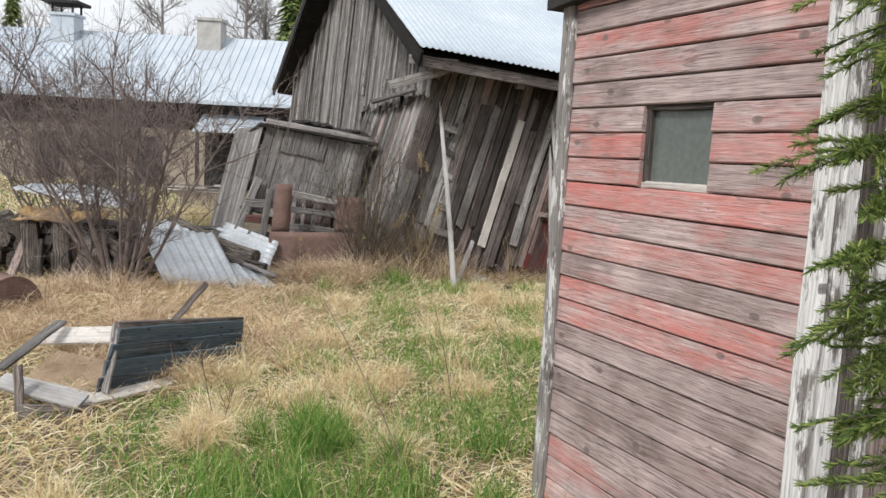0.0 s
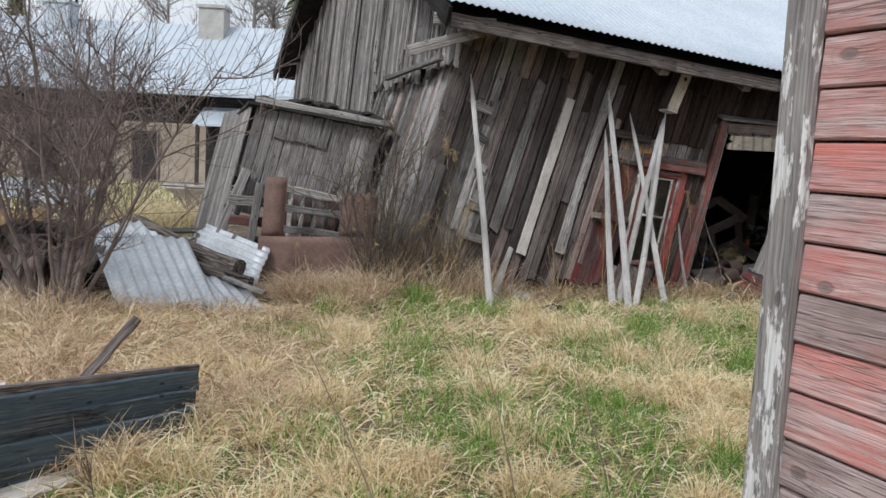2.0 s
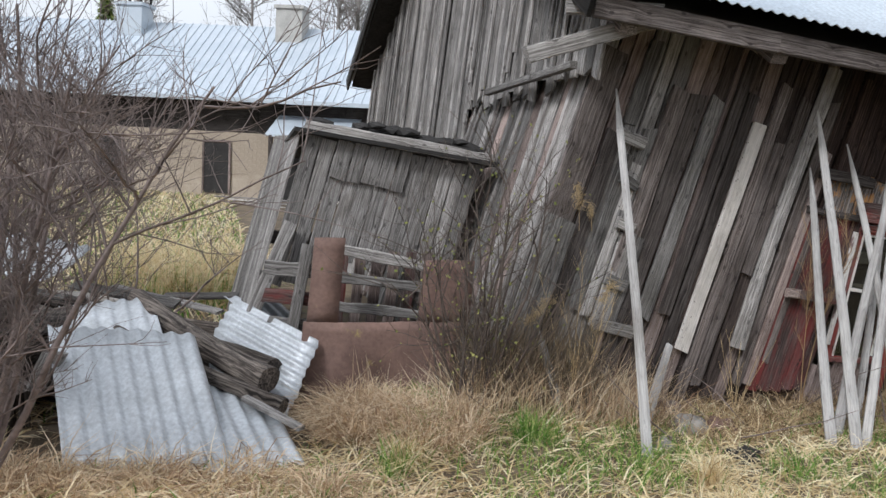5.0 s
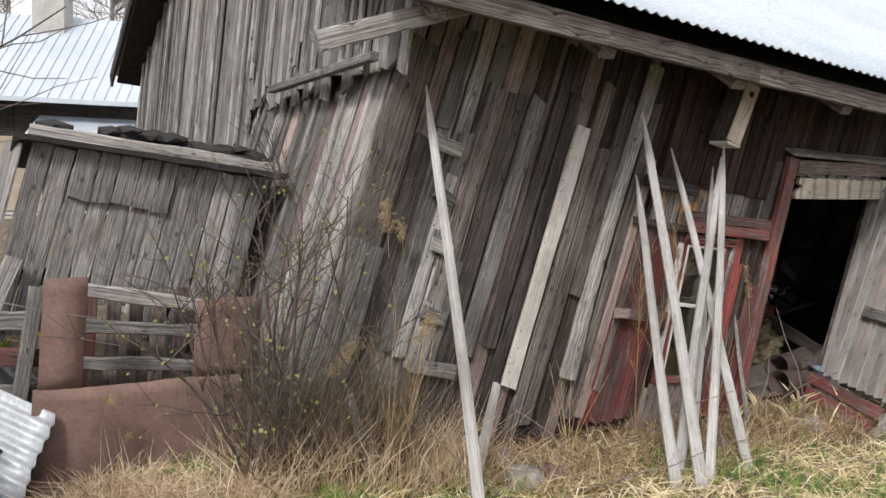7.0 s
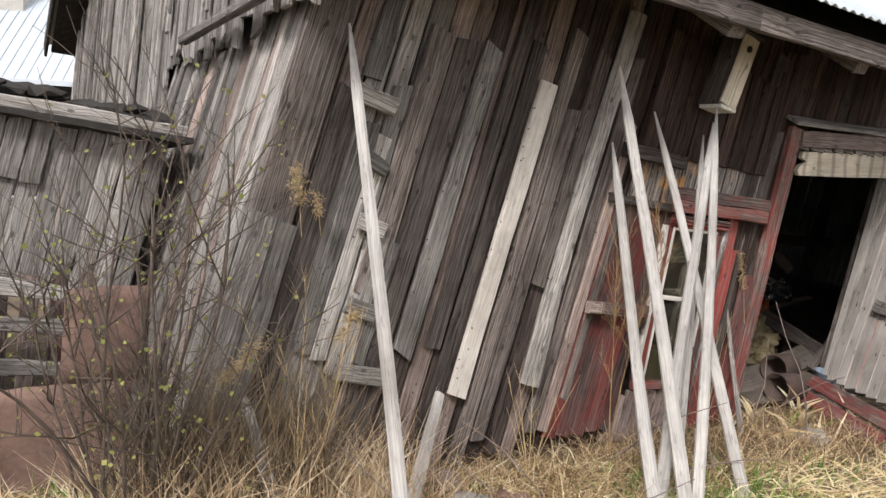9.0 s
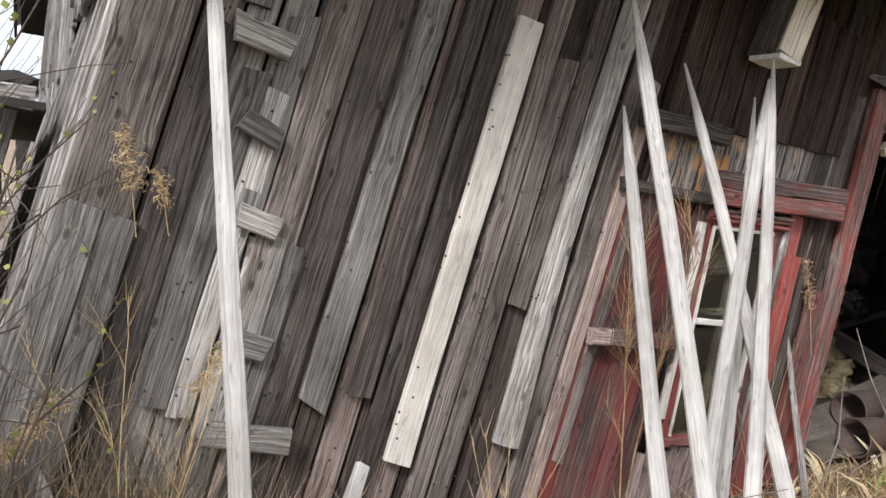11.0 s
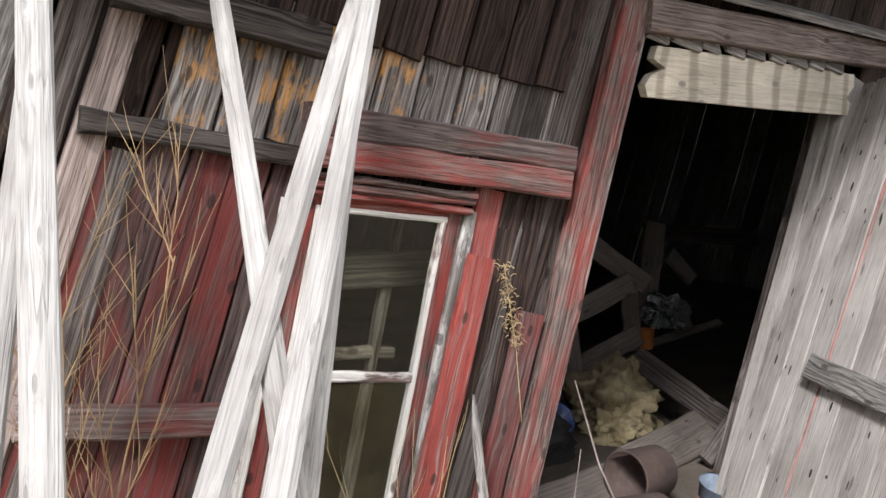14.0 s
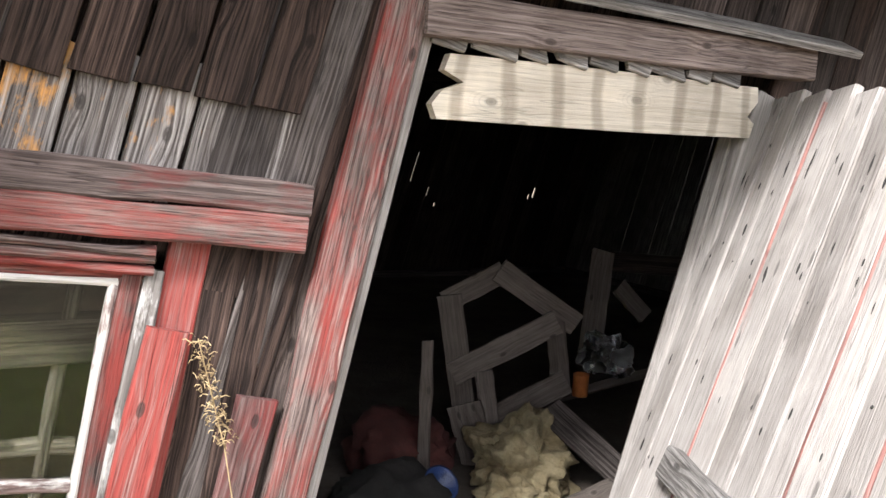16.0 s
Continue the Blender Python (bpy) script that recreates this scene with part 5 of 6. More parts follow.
q = [(-8.1, 26.8, 2.03), (-5.68, 26.8, 2.08), (-5.68, 28.0, 2.6), (-8.1, 28.0, 2.6)]
sheet_mesh("porch_roof", q + [(x, y, z - 0.06) for x, y, z in q], [(0, 1, 2, 3), (7, 6, 5, 4), (0, 4, 5, 1), (1, 5, 6, 2), (2, 6, 7, 3), (3, 7, 4, 0)], ROOFING, house, "pale sheet porch roof")
for px in (-7.95, -5.85):
    board("porch_post", (px, 26.85, 0.05), (px, 26.85, 2.02), 0.1, 0.1, (0, -1, 0), DARK, house)
# solid slab, no recess: the doorway's shade is its black colour
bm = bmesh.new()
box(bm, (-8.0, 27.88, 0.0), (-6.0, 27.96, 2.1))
part("doorway_shade", bm, BLACK, house, "black slab painted as the shaded doorway under the porch")
# windows are black boxes; the dark inside is put into their colour
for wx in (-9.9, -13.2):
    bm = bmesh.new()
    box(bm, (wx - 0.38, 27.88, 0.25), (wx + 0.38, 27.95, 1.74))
    wn = part("window", bm, BLACK, house, "narrow window painted black as a shaded opening")
    for a, b in (((wx - 0.4, 27.87, 0.2), (wx - 0.4, 27.87, 1.78)), ((wx + 0.4, 27.87, 0.2), (wx + 0.4, 27.87, 1.78)), ((wx - 0.4, 27.87, 1.77), (wx + 0.4, 27.87, 1.77))):
        board("window_frame", a, b, 0.06, 0.04, (0, -1, 0), BROWN, wn, seg=1)
for k in range(8):
    a = Vector((-9.6 + rnd.random() * 2.5, 25.8 + rnd.random(), 0.12 + 0.03 * k))
    tagged(board("plank", a, a + Vector((rnd.uniform(1.2, 2.2), rnd.uniform(-0.2, 0.2), 0)), 0.14, 0.03, UP, PALE if k % 2 else GREY), "plank in a low stack before the house", "plank", "planks stacked before the house")

# ---- trees and bushes ----


class Twigs:
    """Gathers tapered tubes into one mesh."""

    def __init__(self, sides=3):
        self.v, self.f, self.sides = [], [], sides

    def tube(self, pts, r0, r1):
        n, s, o = len(pts), self.sides, len(self.v)
        for k, p in enumerate(pts):
            d = (pts[min(k + 1, n - 1)] - pts[max(k - 1, 0)]).normalized()
            a = d.orthogonal().normalized()
            b = d.cross(a)
            r = r0 + (r1 - r0) * k / (n - 1)
            for i in range(s):
                w = 2 * math.pi * i / s
                self.v.append(tuple(p + a * r * math.cos(w) + b * r * math.sin(w)))
            if k:
                for i in range(s):
                    j = (i + 1) % s
                    q = o + k * s
                    self.f.append((q - s + i, q - s + j, q + j, q + i))

    def done(self, name, material, parent=None, label=""):
        return sheet_mesh(name, self.v, self.f, material, parent, label, smooth=True)


def limb(r, p, d, length, n=4, wander=0.18, rise=0.06):
    pts = [p.copy()]
    for _ in range(n):
        d = (d + Vector((r.uniform(-wander, wander), r.uniform(-wander, wander), r.uniform(-wander, wander) + rise))).normalized()
        p = p + d * length / n
        pts.append(p.copy())
    return pts, d


def branch_out(tw, r, p, d, length, rad, level, kids, wander=0.2, rise=0.05, spread=0.75, tips=None):
    pts, dd = limb(r, p, d, length, 5 if level > 1 else 3, wander, rise)
    tw.tube(pts, rad, rad * 0.45)
    if level == 0:
        if tips is not None:
            tips.append((pts[-1], dd))
        return
    for _ in range(kids):
        k = r.randrange(1, len(pts))
        f = r.random()
        q = pts[k - 1].lerp(pts[k], f)
        side = Vector((r.uniform(-1, 1), r.uniform(-1, 1), r.uniform(-0.5, 0.9))).normalized()
        nd = ((pts[k] - pts[k - 1]).normalized() * (1 - spread * 0.5) + side * spread).normalized()
        branch_out(tw, r, q, nd, length * r.uniform(0.4, 0.68), rad * 0.5, level - 1, kids, wander, rise, spread, tips)


def shrub(name, base, stems, tall, spread, label, seed, level=3, kids=5, rad=0.02, material=BARK, buds=0, low=2):
    r = random.Random(seed)
    top = empty(name, label, "bush")
    top.matrix_world = Matrix.Translation(base)
    fine = Twigs(3)
    for k in range(stems):
        a = 2 * math.pi * (k + r.random()) / stems
        out = r.uniform(0.15, spread)
        p = Vector(base) + Vector((math.cos(a) * 0.16 * r.random(), math.sin(a) * 0.16 * r.random(), -0.03))
        d = Vector((math.cos(a) * out, math.sin(a) * out, 1)).normalized()
        ln = tall * r.uniform(0.6, 1.0)
        main = Twigs(6)
        pts, dd = limb(r, p, d, ln, 7, 0.14, 0.03)
        main.tube(pts, rad * r.uniform(0.7, 1.2), rad * 0.25)
        main.done("stem", material, top)
        for _ in range(kids + 3):
            j = r.randrange(low, len(pts))
            q = pts[j - 1].lerp(pts[j], r.random())
            side = Vector((r.uniform(-1, 1), r.uniform(-1, 1), r.uniform(-0.25 + 0.1 * (low - 2), 0.8))).normalized()
            branch_out(fine, r, q, ((pts[j] - pts[j - 1]).normalized() * 0.5 + side * 0.8).normalized(), ln * r.uniform(0.22, 0.42), rad * 0.36, level - 1, kids)
    lv, lf = [], []
    for _ in range(buds):
        c = Vector(r.choice(fine.v))
        e = Vector((r.uniform(-1, 1), r.uniform(-1, 1), r.uniform(-0.2, 1))).normalized() * r.uniform(0.012, 0.026)
        t = e.orthogonal() * 0.35
        o = len(lv)
        lv += [tuple(c), tuple(c + e * 0.5 + t), tuple(c + e), tuple(c + e * 0.5 - t)]
        lf.append((o, o + 1, o + 2, o + 3))
    if buds:
        tagged(sheet_mesh("leaves", lv, lf, BUD, top), kind="stuff")
    tagged(fine.done("crown", material, top), kind="stuff")
    return top


shrub("bush", (-3.1, 8.0, 0.1), 13, 2.45, 0.95, "bare many-stemmed bush with tangled brown twigs", 3, 3, 6, 0.022, low=3)
shrub("bush", (-5.0, 10.9, 0.1), 15, 2.6, 0.8, "bare many-stemmed bush with tangled brown twigs", 9, 3, 6, 0.02, low=3)
shrub("bush", (-7.6, 12.0, 0.1), 10, 2.7, 0.7, "bare many-stemmed bush behind the woodpile", 15, 3, 5, 0.022)
shrub("bush", (-3.7, 10.6, 0.1), 5, 1.7, 0.9, "low bare bush beside the scrap heap", 21, 3, 4, 0.014)
shrub("bush", (-0.88, 9.72, 0.1), 20, 1.75, 0.42, "thin leafing shrub at the barn corner", 27, 2, 4, 0.012, material=DARKBARK, buds=520)


def birch(name, base, tall, seed, label, material=BIRCH):
    r = random.Random(seed)
    top = empty(name, label, "tree")
    top.matrix_world = Matrix.Translation(base)
    trunk = Twigs(8)
    pts, d = limb(r, Vector(base), Vector((0, 0, 1)), tall, 12, 0.05, 0.1)
    trunk.tube(pts, tall * 0.016, tall * 0.002)
    trunk.done("trunk", material, top)
    crown = Twigs(3)
    for k in range(34):
        j = r.randrange(3, 13)
        a = r.uniform(0, 6.28)
        q = pts[j - 1].lerp(pts[j], r.random())
        branch_out(crown, r, q, Vector((math.cos(a), math.sin(a), 0.75)).normalized(), tall * 0.26 * (1.25 - j / 13), tall * 0.0034, 2, 6, 0.2, 0.02, 0.7)
    tagged(crown.done("crown", material, top), kind="stuff")


birch("birch", (-17.5, 52.0, 0), 13.0, 1, "bare birch tree standing beyond the house")
birch("birch", (-12.4, 50.0, 0), 14.0, 2, "bare birch tree standing beyond the house")
birch("birch", (-10.0, 47.0, 0), 13.0, 4, "bare birch tree standing beyond the house")
birch("birch", (-26.0, 55.0, 0), 13.0, 6, "bare birch tree standing beyond the house")


def conifer(base, tall, seed):
    r = random.Random(seed)
    top = empty("spruce", "dark green spruce tree standing beyond the house", "tree")
    top.matrix_world = Matrix.Translation(base)
    tr = Twigs(8)
    tr.tube([Vector(base), Vector(base) + UP * tall], tall * 0.014, 0.02)
    tr.done("trunk", BARK, top)
    v, f = [], []
    for k in range(2600):
        h = r.random() ** 0.8
        rad = (1 - h) * tall * 0.17 * (0.35 + 0.65 * r.random())
        a = r.uniform(0, 6.28)
        c = Vector(base) + Vector((math.cos(a) * rad, math.sin(a) * rad, tall * (0.08 + 0.92 * h) - rad * 0.35))
        s = r.uniform(0.1, 0.28)
        o = len(v)
        d = Vector((math.cos(a), math.sin(a), -0.4)) * s * 1.6
        t = Vector((-math.sin(a), math.cos(a), r.uniform(-0.4, 0.4))) * s * 0.5
        v += [tuple(c - t), tuple(c + d), tuple(c + t), tuple(c - d * 0.3 + UP * s * 0.3)]
        f += [(o, o + 1, o + 2), (o, o + 2, o + 3)]
    tagged(sheet_mesh("crown", v, f, NEEDLE, top), kind="stuff")


conifer((-8.6, 46.0, 0), 12.5, 3)
conifer((-31.0, 60.0, 0), 13.0, 4)


def sprig_tree():
    """A young spruce beside the shed, its tips reaching into the path."""
    r = random.Random(5)
    top = empty("young_spruce", "young green spruce with drooping twigs beside the shed", "tree")
    top.matrix_world = pose(0.98, 1.2, 0.03)
    tr = Twigs(7)
    tr.tube([Vector((0.98, 1.2, 0.0)), Vector((0.97, 1.22, 1.2)), Vector((0.99, 1.2, 2.5))], 0.03, 0.008)
    tr.done("trunk", BARK, top)
    v, f = [], []
    wood_t = Twigs(4)

    def needles(pts, n):
        for _ in range(n):
            k = r.randrange(1, len(pts))
            q = pts[k - 1].lerp(pts[k], r.random())
            ax = (pts[k] - pts[k - 1]).normalized()
            sd = Vector((r.uniform(-1, 1), r.uniform(-1, 1), r.uniform(-0.6, 1))).normalized()
            d = (ax * 0.75 + sd * 0.8).normalized() * r.uniform(0.013, 0.021)
            t = d.cross(sd).normalized() * 0.0013
            o = len(v)
            v.extend([tuple(q - t), tuple(q + t), tuple(q + d * 0.7 + t * 0.8), tuple(q + d), tuple(q + d * 0.7 - t * 0.8)])
            f.extend([(o, o + 1, o + 2, o + 4), (o + 4, o + 2, o + 3)])

    for x, z in ((0.50, 1.665), (0.525, 1.9), (0.51, 1.80), (0.53, 1.735), (0.517, 1.53), (0.53, 1.44), (0.555, 1.38), (0.58, 1.29), (0.56, 1.98), (0.54, 1.60), (0.6, 1.2), (0.62, 1.1), (0.6, 2.04), (0.61, 1.86), (0.62, 1.7), (0.61, 1.5), (0.63, 1.35), (0.64, 1.24), (0.65, 1.0), (0.64, 1.95), (0.64, 1.6)):
        tip = Vector((x + 0.05, 1.12 + r.uniform(-0.06, 0.1), z))
        root = Vector((0.98, 1.2, z + 0.12))
        mid = root.lerp(tip, 0.5) + UP * 0.03
        pts = [root, mid, root.lerp(tip, 0.78) + UP * 0.012, tip]
        wood_t.tube(pts, 0.006, 0.0018)
        needles(pts, 650)
        for _ in range(15):
            k = r.uniform(0.35, 0.97)
            q = root.lerp(tip, k) + UP * 0.02
            d = ((tip - root).normalized() + Vector((0, r.choice((-0.8, 0.8)), r.uniform(-0.5, 0.35)))).normalized() * r.uniform(0.06, 0.15)
            ps = [q, q + d * 0.5, q + d - UP * 0.012]
            wood_t.tube(ps, 0.0025, 0.001)
            needles(ps, 190)
    tagged(wood_t.done("branches", BARK, top), kind="stuff")
    tagged(sheet_mesh("needles", v, f, NEEDLE, top), kind="stuff")


sprig_tree()

# ---- grass ----
NR = np.random.RandomState(11)


def clear_of(x, y):
    """False inside buildings and big things."""
    p = Vector((x, y, 0)) - O
    uu, ww = p.dot(U), p.dot(N)
    if -0.9 < uu < 9 and ww < 0.03:
        return False
    if -2.0 < uu < -0.8 and ww < -0.5:
        return False
    q = Vector((x, y, 0)) - C0
    if -0.05 < q.dot(D) < WID + 0.05 and 0.0 < -q.dot(E0) < DEEP:
        return False
    return True


def tuft_field(name, pts, length, width, lean, material, label, category, droop=0.5, spread=3.15, flow=None):
    """Blades with five corners each, in one mesh."""
    pts = [p for p in pts if clear_of(p[0], p[1])]
    n = len(pts)
    if n == 0:
        return None
    base = np.array([(x, y, height(x, y) - 0.01 if max(abs(x), abs(y)) < 40 else 0.09) for x, y in pts])
    az = NR.uniform(-math.pi, math.pi, n)
    if flow is not None:
        az = np.array([flow + 1.6 * noise.noise((x * 0.7, y * 0.7, 8)) for x, y in pts]) + NR.normal(0, spread, n)
    ln = NR.uniform(length[0], length[1], n)
    tilt = np.clip(NR.normal(lean[0], lean[1], n), 0, 1.5)
    d = np.stack([np.cos(az) * np.sin(tilt), np.sin(az) * np.sin(tilt), np.cos(tilt)], 1)
    t2 = np.clip(tilt + droop * NR.uniform(0.3, 1.3, n), 0, 1.75)
    d2 = np.stack([np.cos(az) * np.sin(t2), np.sin(az) * np.sin(t2), np.cos(t2)], 1)
    sd = NR.uniform(-1, 1, (n, 3))
    sd = np.cross(d, sd)
    sd /= np.linalg.norm(sd, axis=1)[:, None] + 1e-6
    wd = (NR.uniform(width[0], width[1], n) / 2)[:, None]
    mid = base + d * (ln * 0.5)[:, None]
    tip = mid + d2 * (ln * 0.5)[:, None]
    tip[:, 2] = np.maximum(tip[:, 2], base[:, 2] + 0.012)
    v = np.stack([base - sd * wd, base + sd * wd, mid + sd * wd * 0.8, tip, mid - sd * wd * 0.8], 1).reshape(-1, 3)
    me = bpy.data.meshes.new(name)
    me.vertices.add(5 * n)
    me.vertices.foreach_set("co", v.ravel())
    me.loops.add(7 * n)
    corners = np.array([0, 1, 2, 4, 4, 2, 3])
    me.loops.foreach_set("vertex_index", (np.arange(n)[:, None] * 5 + corners[None, :]).ravel())
    me.polygons.add(2 * n)
    me.polygons.foreach_set("loop_start", (np.arange(n)[:, None] * 7 + np.array([0, 4])[None, :]).ravel())
    me.update(calc_edges=True)
    me.materials.append(material)
    return tagged(new(name, me), label, category, kind="stuff")


def scatter(n, x0, x1, y0, y1, keep):
    xs, ys, rs = NR.uniform(x0, x1, n), NR.uniform(y0, y1, n), NR.rand(n)
    return [(x, y) for x, y, r in zip(xs, ys, rs) if r < keep(x, y)]


def greenness(x, y):
    g = noise.noise((x * 0.55, y * 0.55, 21)) + 0.7 * noise.noise((x * 1.7, y * 1.7, 5))
    g += 0.35 * math.exp(-((y - 8.7) ** 2) / 1.2) * step(-0.6, 0.6, x) + 0.25 * step(4.6, 3.0, y) - 0.9 * step(-1.3, -2.2, x)
    return 0.95 * step(-0.3, 0.5, g)


def on_sheets(x, y):
    return -3.3 < x < -1.75 and 8.3 + 0.35 * (x + 2.7) < y < 10.4


def bare(x, y):
    return 0.0 if on_sheets(x, y) else 1.0


MAIN = (-5.2, 4.2, 2.6, 10.6)
tuft_field("dry_grass", scatter(120000, *MAIN, lambda x, y: bare(x, y) * (0.95 - 0.5 * greenness(x, y))), (0.08, 0.24), (0.005, 0.011), (1.3, 0.28), STRAW, "matted dry straw-coloured grass", "grass", 0.35, 1.6, -0.6)
tuft_field("dry_grass", scatter(17000, *MAIN, lambda x, y: bare(x, y) * (0.9 - 0.3 * greenness(x, y))), (0.08, 0.24), (0.0035, 0.0075), (0.7, 0.35), STRAW, "upright dry straw stalks", "grass", 0.9)
tuft_field("green_grass", scatter(110000, *MAIN, lambda x, y: bare(x, y) * (0.07 + 0.9 * greenness(x, y))), (0.05, 0.17), (0.004, 0.009), (0.45, 0.28), GREEN, "fresh green spring grass in patches", "grass", 0.6)
tuft_field("dry_grass", scatter(34000, -4.6, -0.9, 5.9, 8.5, lambda x, y: 0.85 * bare(x, y)), (0.12, 0.3), (0.0045, 0.010), (1.3, 0.25), RUSSET, "long fallen russet dry grass", "grass", 0.7, 1.6, -1.2)
tuft_field("dry_grass", scatter(70000, -26, 6, 11.0, 29.0, lambda x, y: 0.8), (0.12, 0.3), (0.012, 0.03), (0.8, 0.3), STRAW, "yellow dry lawn behind the heap", "grass")
tuft_field("green_grass", scatter(30000, -26, 6, 11.0, 29.0, lambda x, y: 0.8), (0.1, 0.22), (0.012, 0.03), (0.5, 0.3), GREEN, "green lawn behind the heap", "grass")


def along_wall(n, ua, ub, wa, wb):
    out = []
    for _ in range(n):
        p = G(NR.uniform(ua, ub), 0, NR.uniform(wa, wb))
        out.append((p.x, p.y))
    return out


tuft_field("dry_weeds", along_wall(1800, -1.15, 0.3, 0.05, 0.55), (0.2, 0.6), (0.003, 0.006), (0.4, 0.25), RUSSET, "tall dead weeds along the barn foot", "weeds", 0.5)
# darker, browner blades close to the wall
tuft_field("dry_weeds", along_wall(4200, 0.3, 3.3, 0.05, 0.85), (0.1, 0.3), (0.003, 0.006), (0.75, 0.3), DARKSTRAW, "dead grass along the barn foot", "weeds", 0.6)


# ---- small dry plants ----
def stalk_plant(name, base, tall, seed, label, stems=5, spread=0.5, rad=0.003, material=None, kids=4, level=1):
    """Upright dead stems with short side shoots near their tops."""
    r = random.Random(seed)
    tw = Twigs(4)
    for k in range(stems):
        a = r.uniform(0, 6.28)
        d = Vector((math.cos(a) * spread * r.random(), math.sin(a) * spread * r.random(), 1)).normalized()
        pts, _ = limb(r, Vector(base), d, tall * r.uniform(0.6, 1.0), 6, 0.06, 0.02)
        tw.tube(pts, rad, rad * 0.4)
        for _ in range(kids):
            j = r.randrange(3, 7)
            q = pts[j - 1].lerp(pts[j], r.random())
            a2 = r.uniform(0, 6.28)
            e = Vector((math.cos(a2) * 0.45, math.sin(a2) * 0.45, 1)).normalized()
            branch_out(tw, r, q, e, tall * r.uniform(0.08, 0.2), rad * 0.5, level - 1, kids, 0.12, 0.05, 0.4)
    ob = tw.done(name, material or STALK)
    return tagged(ob, label, "weed")


STALK = surface("dry_stalk", (0.34, 0.24, 0.12), (0.6, 0.46, 0.26), 12.0, 0.85)
REDSTALK = surface("brown_stalk", (0.20, 0.12, 0.06), (0.42, 0.29, 0.15), 12.0, 0.85)
DARKSTALK = surface("dark_stalk", (0.10, 0.075, 0.05), (0.2, 0.15, 0.1), 12.0, 0.85)
stalk_plant("dry_weed", G(1.5, 0.15, 0.25), 1.75, 4, "tall brown dead weed rising behind the props", 2, 0.08, 0.0045, REDSTALK, 9, 2)
stalk_plant("dry_weed", G(2.3, 0.15, 0.2), 0.85, 8, "thin dry stalks before the window", 6, 0.35, 0.002, None, 2)
stalk_plant("dry_weed", G(0.95, 0.1, 0.25), 0.6, 12, "thin dry stalks at the wall foot", 8, 0.5, 0.0025)
stalk_plant("dry_weed", G(-0.35, 0.1, 0.35), 1.1, 14, "tan dead weed beside the barn corner", 7, 0.5, 0.0035, None, 5, 2)
stalk_plant("dry_weed", (-1.15, 4.35, 0.04), 0.62, 16, "brown dead weed leaning over the grass", 2, 0.9, 0.004, DARKSTALK, 6, 2)
for base, tip, sd in (((-0.02, 3.65, 0.03), (-0.75, 5.2, 0.75), 1), ((0.15, 4.9, 0.04), (0.0, 5.6, 0.6), 2), ((0.55, 5.2, 0.04), (0.4, 5.9, 0.6), 3)):
    tw = Twigs(5)
    a, b = Vector(base), Vector(tip)
    tw.tube([a, a.lerp(b, 0.3) + UP * 0.06, a.lerp(b, 0.65) + UP * 0.05, b], 0.005, 0.0015)
    tagged(tw.done("dead_stem", DARKSTALK), "single dark bent dead stem in the grass", "stem")


def drooping_flower(top_p, length, label, seed, fluff=0.018, lean=0.06, count=160):
    """A dried, curled flower head hanging against the wall."""
    r = random.Random(seed)
    tw = Twigs(3)
    p = Vector(top_p)
    tw.tube([p - UP * length * 1.9 + U * lean * 1.6, p - UP * length + U * lean, p], 0.002, 0.0015)
    for k in range(count):
        f = r.random()
        c = p - UP * length * f + U * lean * f + Vector((r.gauss(0, 1), r.gauss(0, 0.5), r.gauss(0, 0.6))) * fluff * 0.7
        a = r.uniform(0, 6.28)
        e = c + Vector((math.cos(a), math.sin(a) * 0.7, r.uniform(-1, 0.6))) * r.uniform(0.4, 1.1) * fluff
        tw.tube([c, c.lerp(e, 0.6) + UP * fluff * 0.25, e], 0.0017, 0.0008)
    tagged(tw.done("dried_flower", STALK), label, "weed")


drooping_flower(G(2.60, 1.235, 0.11), 0.24, "curled dry flower head hanging beside the window", 3, lean=0.06)
drooping_flower(G(-0.33, 1.66, 0.16), 0.16, "dry golden flower head before the corner boards", 5, 0.024, 0.02, 260)
drooping_flower(G(-0.24, 1.55, 0.16), 0.1, "dry golden flower head before the corner boards", 6, 0.018, 0.02, 150)
drooping_flower(G(-0.05, 1.03, 0.22), 0.14, "dry golden flower head before the barn boards", 7, 0.024, -0.09, 260)
drooping_flower(G(-0.50, 0.92, 0.25), 0.16, "dry golden flower head before the corner boards", 9, 0.03, -0.16, 320)
for k in range(14):
    r = random.Random(50 + k)
    a = G(r.uniform(-0.1, 3.0), 0.12, r.uniform(0.1, 0.8))
    d = Vector((r.uniform(-1, 1), r.uniform(-0.5, 0.5), r.uniform(0.1, 0.5))).normalized()
    tw = Twigs(4)
    pts, _ = limb(r, a, d, r.uniform(0.4, 0.9), 4, 0.2, -0.02)
    tw.tube(pts, 0.006, 0.002)
    tagged(tw.done("fallen_branch", BARK), "thin bare branch fallen at the barn foot", "branch", "fallen branches at the barn")


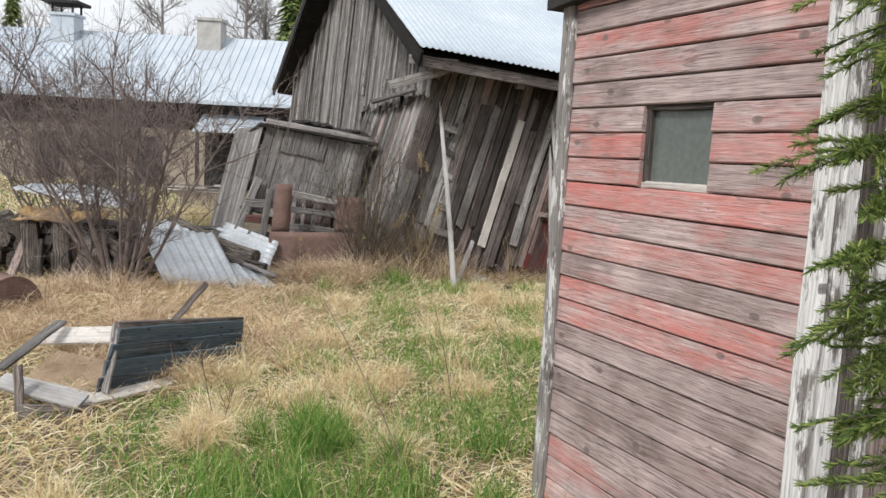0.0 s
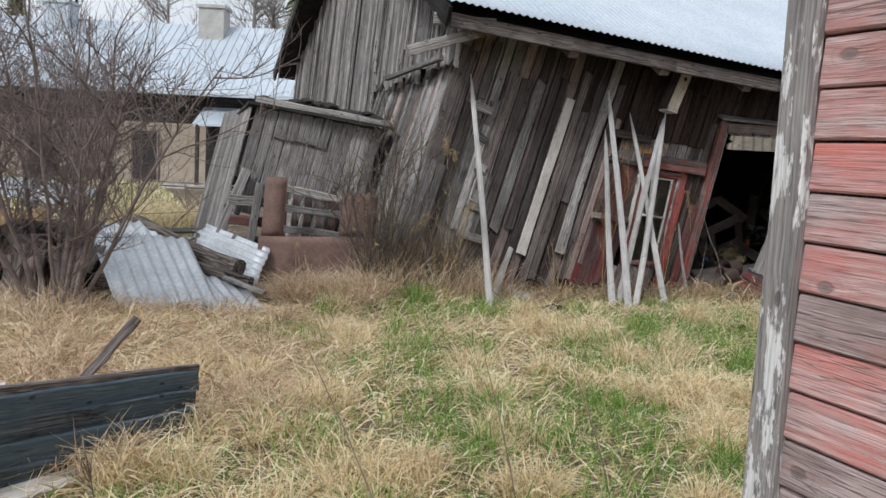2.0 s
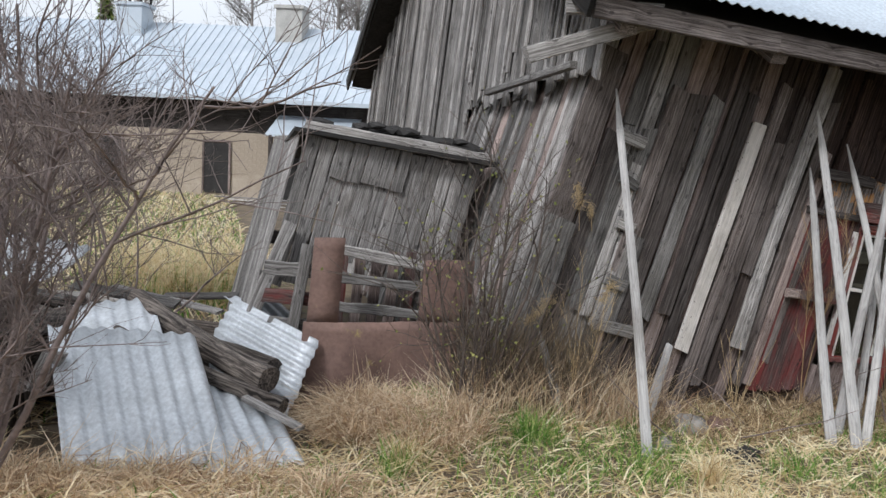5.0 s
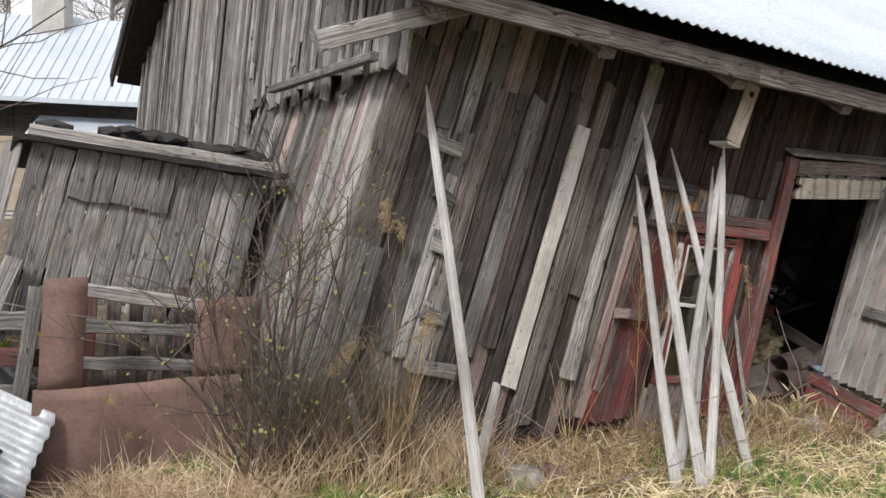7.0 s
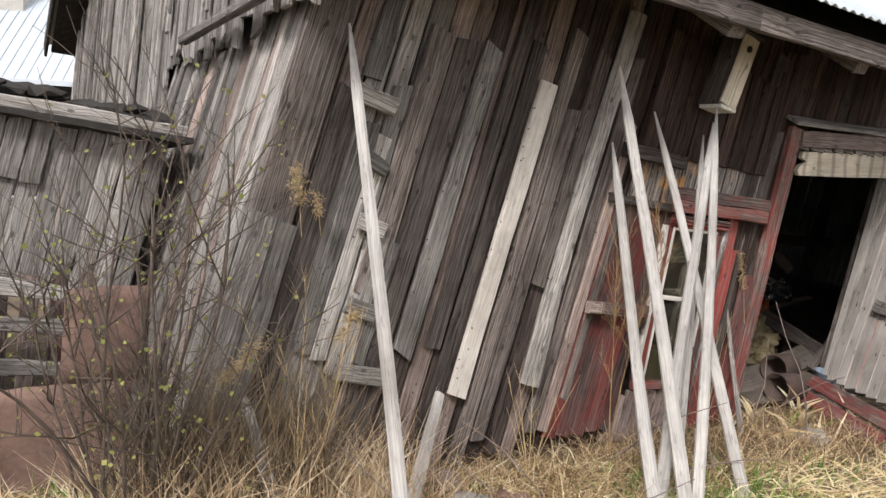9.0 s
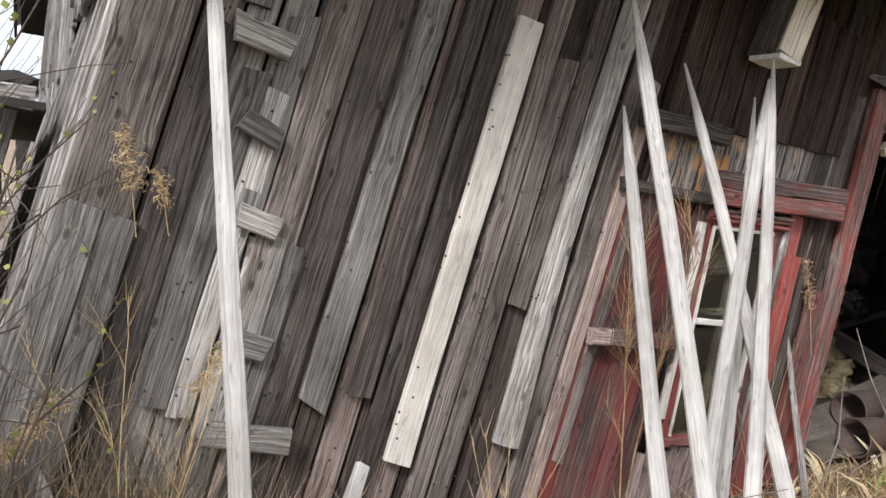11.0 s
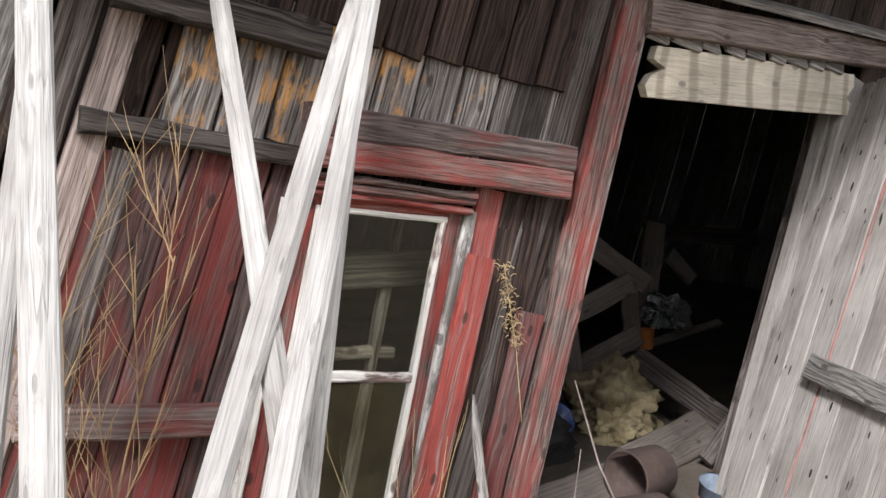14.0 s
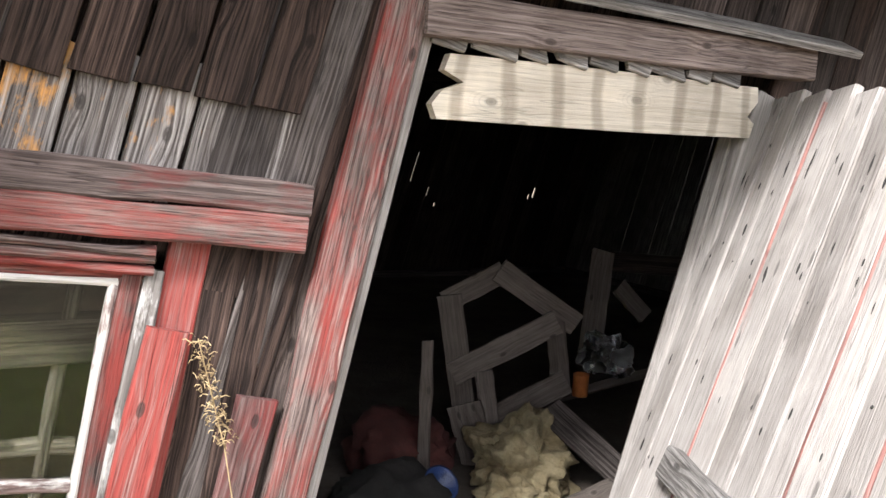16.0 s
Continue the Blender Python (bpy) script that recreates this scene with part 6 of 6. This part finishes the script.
# ---- nails in the boards ----
def nail_heads():
    r = random.Random(3)
    v, f = [], []
    spots = [(r.choice((-0.86, -0.63, -0.49, -0.4, -0.27, -0.12, 0.03, 0.19, 0.3, 0.415, 0.53, 0.62, 0.72, 0.85, 0.96, 1.05)) + r.uniform(-0.025, 0.025), r.uniform(0.35, 2.3), 0.053) for _ in range(240)]
    spots += [(0.415 + r.uniform(-0.03, 0.03), r.uniform(0.6, 2.05), 0.0695) for _ in range(14)]
    for uu, z, w in spots:
        o = len(v)
        for k in range(6):
            a = math.pi * k / 3
            v.append(tuple(F(uu, z, w) + U * 0.005 * math.cos(a) + UP * 0.005 * math.sin(a)))
        v.append(tuple(F(uu, z, w + 0.002)))
        f += [(o + k, o + (k + 1) % 6, o + 6) for k in range(6)]
    tagged(sheet_mesh("nail", v, f, BLACK, wall_front), kind="stuff")


nail_heads()

# ---- tufts round the bush, the heap and the props ----


def ring(n, cx, cy, rad):
    a, r = NR.uniform(0, 6.28, n), rad * np.sqrt(NR.rand(n))
    return [(cx + q * math.cos(w), cy + q * math.sin(w)) for w, q in zip(a, r)]


tuft_field("dry_grass", ring(1000, -3.2, 7.8, 0.45), (0.15, 0.42), (0.0035, 0.007), (0.45, 0.3), RUSSET, "tall dead grass round the bush stems", "grass", 0.9)
tuft_field("dry_grass", ring(2600, -1.5, 9.3, 0.26), (0.3, 0.5), (0.0035, 0.007), (0.7, 0.3), RUSSET, "drooping tussock of dead grass by the sheets", "grass", 1.5)
tuft_field("dry_grass", ring(1500, -1.05, 9.2, 0.3), (0.25, 0.5), (0.0035, 0.007), (0.7, 0.3), RUSSET, "drooping tussock of dead grass by the plate", "grass", 1.4)
for k in range(90):
    c = (NR.uniform(-1.8, 3.2), NR.uniform(2.9, 9.4))
    tuft_field("dry_grass", ring(int(NR.uniform(150, 420)), c[0], c[1], NR.uniform(0.07, 0.22)), (0.16, 0.36), (0.0035, 0.007), (0.62, 0.3), STRAW, "tussock of drooping dead grass", "grass", 1.3)
for k in range(60):
    c = (NR.uniform(-4.4, -1.0), NR.uniform(5.2, 8.6))
    if not on_sheets(*c):
        tuft_field("dry_grass", ring(int(NR.uniform(120, 380)), c[0], c[1], NR.uniform(0.08, 0.24)), (0.16, 0.4), (0.0035, 0.0075), (0.85, 0.3), RUSSET, "collapsed tussock of russet dead grass", "grass", 1.3)
for k in range(26):
    c = (NR.uniform(-1.3, 0.5), NR.uniform(2.9, 4.6))
    tuft_field("green_grass", ring(int(NR.uniform(60, 170)), c[0], c[1], NR.uniform(0.06, 0.2)), (0.14, 0.32), (0.004, 0.008), (0.28, 0.2), GREEN, "tall tussock of fresh green grass", "grass", 0.45)
for k in range(70):
    c = (NR.uniform(-1.2, 3.2), NR.uniform(3.0, 9.4))
    tuft_field("green_grass", ring(int(NR.uniform(25, 130)), c[0], c[1], NR.uniform(0.05, 0.26)), (0.1, 0.3), (0.0035, 0.0075), (0.4, 0.3), GREEN, "tussock of fresh green grass", "grass", 0.5)
for k in range(9):
    a = Vector((-4.6 + 0.16 * k + rnd.uniform(-0.05, 0.05), 8.35 + rnd.uniform(-0.1, 0.15), 0.08))
    b = a + Vector((rnd.uniform(-0.15, 0.15), rnd.uniform(0.05, 0.3), rnd.uniform(0.3, 0.6)))
    tagged(board("plank", a, b, rnd.uniform(0.08, 0.16), 0.035, (rnd.uniform(-0.4, 0.4), -1, 0.4), (LOG, BROWN, DARK)[k % 3], ragged=0.03), "broken board leaning on the woodpile", "plank", "broken boards at the woodpile")
lump("rusty_scrap", G(0.62, 0.12, 0.55), 0.1, 0.7, RUST, "small heap of rusty scrap at the wall foot", "scrap", 21, 0.6, 3)
lump("tree_stump", G(0.45, 0.12, 1.05), 0.09, 0.6, BLACK, "blackened stump end in the grass", "stump", 22, 0.5, 3)
lump("stone", G(0.42, 0.15, 0.25), 0.09, 0.9, BARK, "dark footing stone under the barn wall", "stone", 24, 0.25, 3)

tuft_field("dry_grass", ring(3800, -4.3, 13.4, 1.0), (0.35, 0.85), (0.006, 0.012), (0.4, 0.3), STRAW, "tall yellow dead grass behind the heap", "grass", 1.0)
tuft_field("green_grass", ring(900, -4.2, 13.3, 1.0), (0.3, 0.7), (0.006, 0.012), (0.4, 0.3), GREEN, "tall grass turning green behind the heap", "grass", 0.9)
for k in range(16):
    c = Vector((-4.5 + 0.085 * k, 8.78 + rnd.uniform(-0.05, 0.08), 0.1 + rnd.random() * 0.3))
    tip = c + Vector((rnd.uniform(-0.35, 0.35), rnd.uniform(-0.1, 0.1), rnd.uniform(0.2, 0.42)))
    tagged(board("plank", c, tip, rnd.uniform(0.06, 0.17), 0.05, (rnd.uniform(-0.5, 0.5), -1, 0.3), (BROWN, LOG, DARK, GREY)[k % 4], ragged=0.06, wobble=0.01), "rotten split board in the woodpile", "plank", "rotten boards of the woodpile")

tuft_field("dead_stems", along_wall(1100, -1.0, -0.2, 0.05, 0.4), (0.35, 0.95), (0.004, 0.008), (0.22, 0.15), DARKSTALK, "dark dead stems crowding the barn corner", "weeds", 0.3)
tuft_field("dry_grass", scatter(16000, *MAIN, lambda x, y: bare(x, y) * step(0.1, 0.35, noise.noise((x * 2.3, y * 2.3, 3)))), (0.12, 0.28), (0.006, 0.012), (1.1, 0.3), STRAW, "bright clumps of bleached dead grass", "grass", 0.7, 1.2, 0.5)
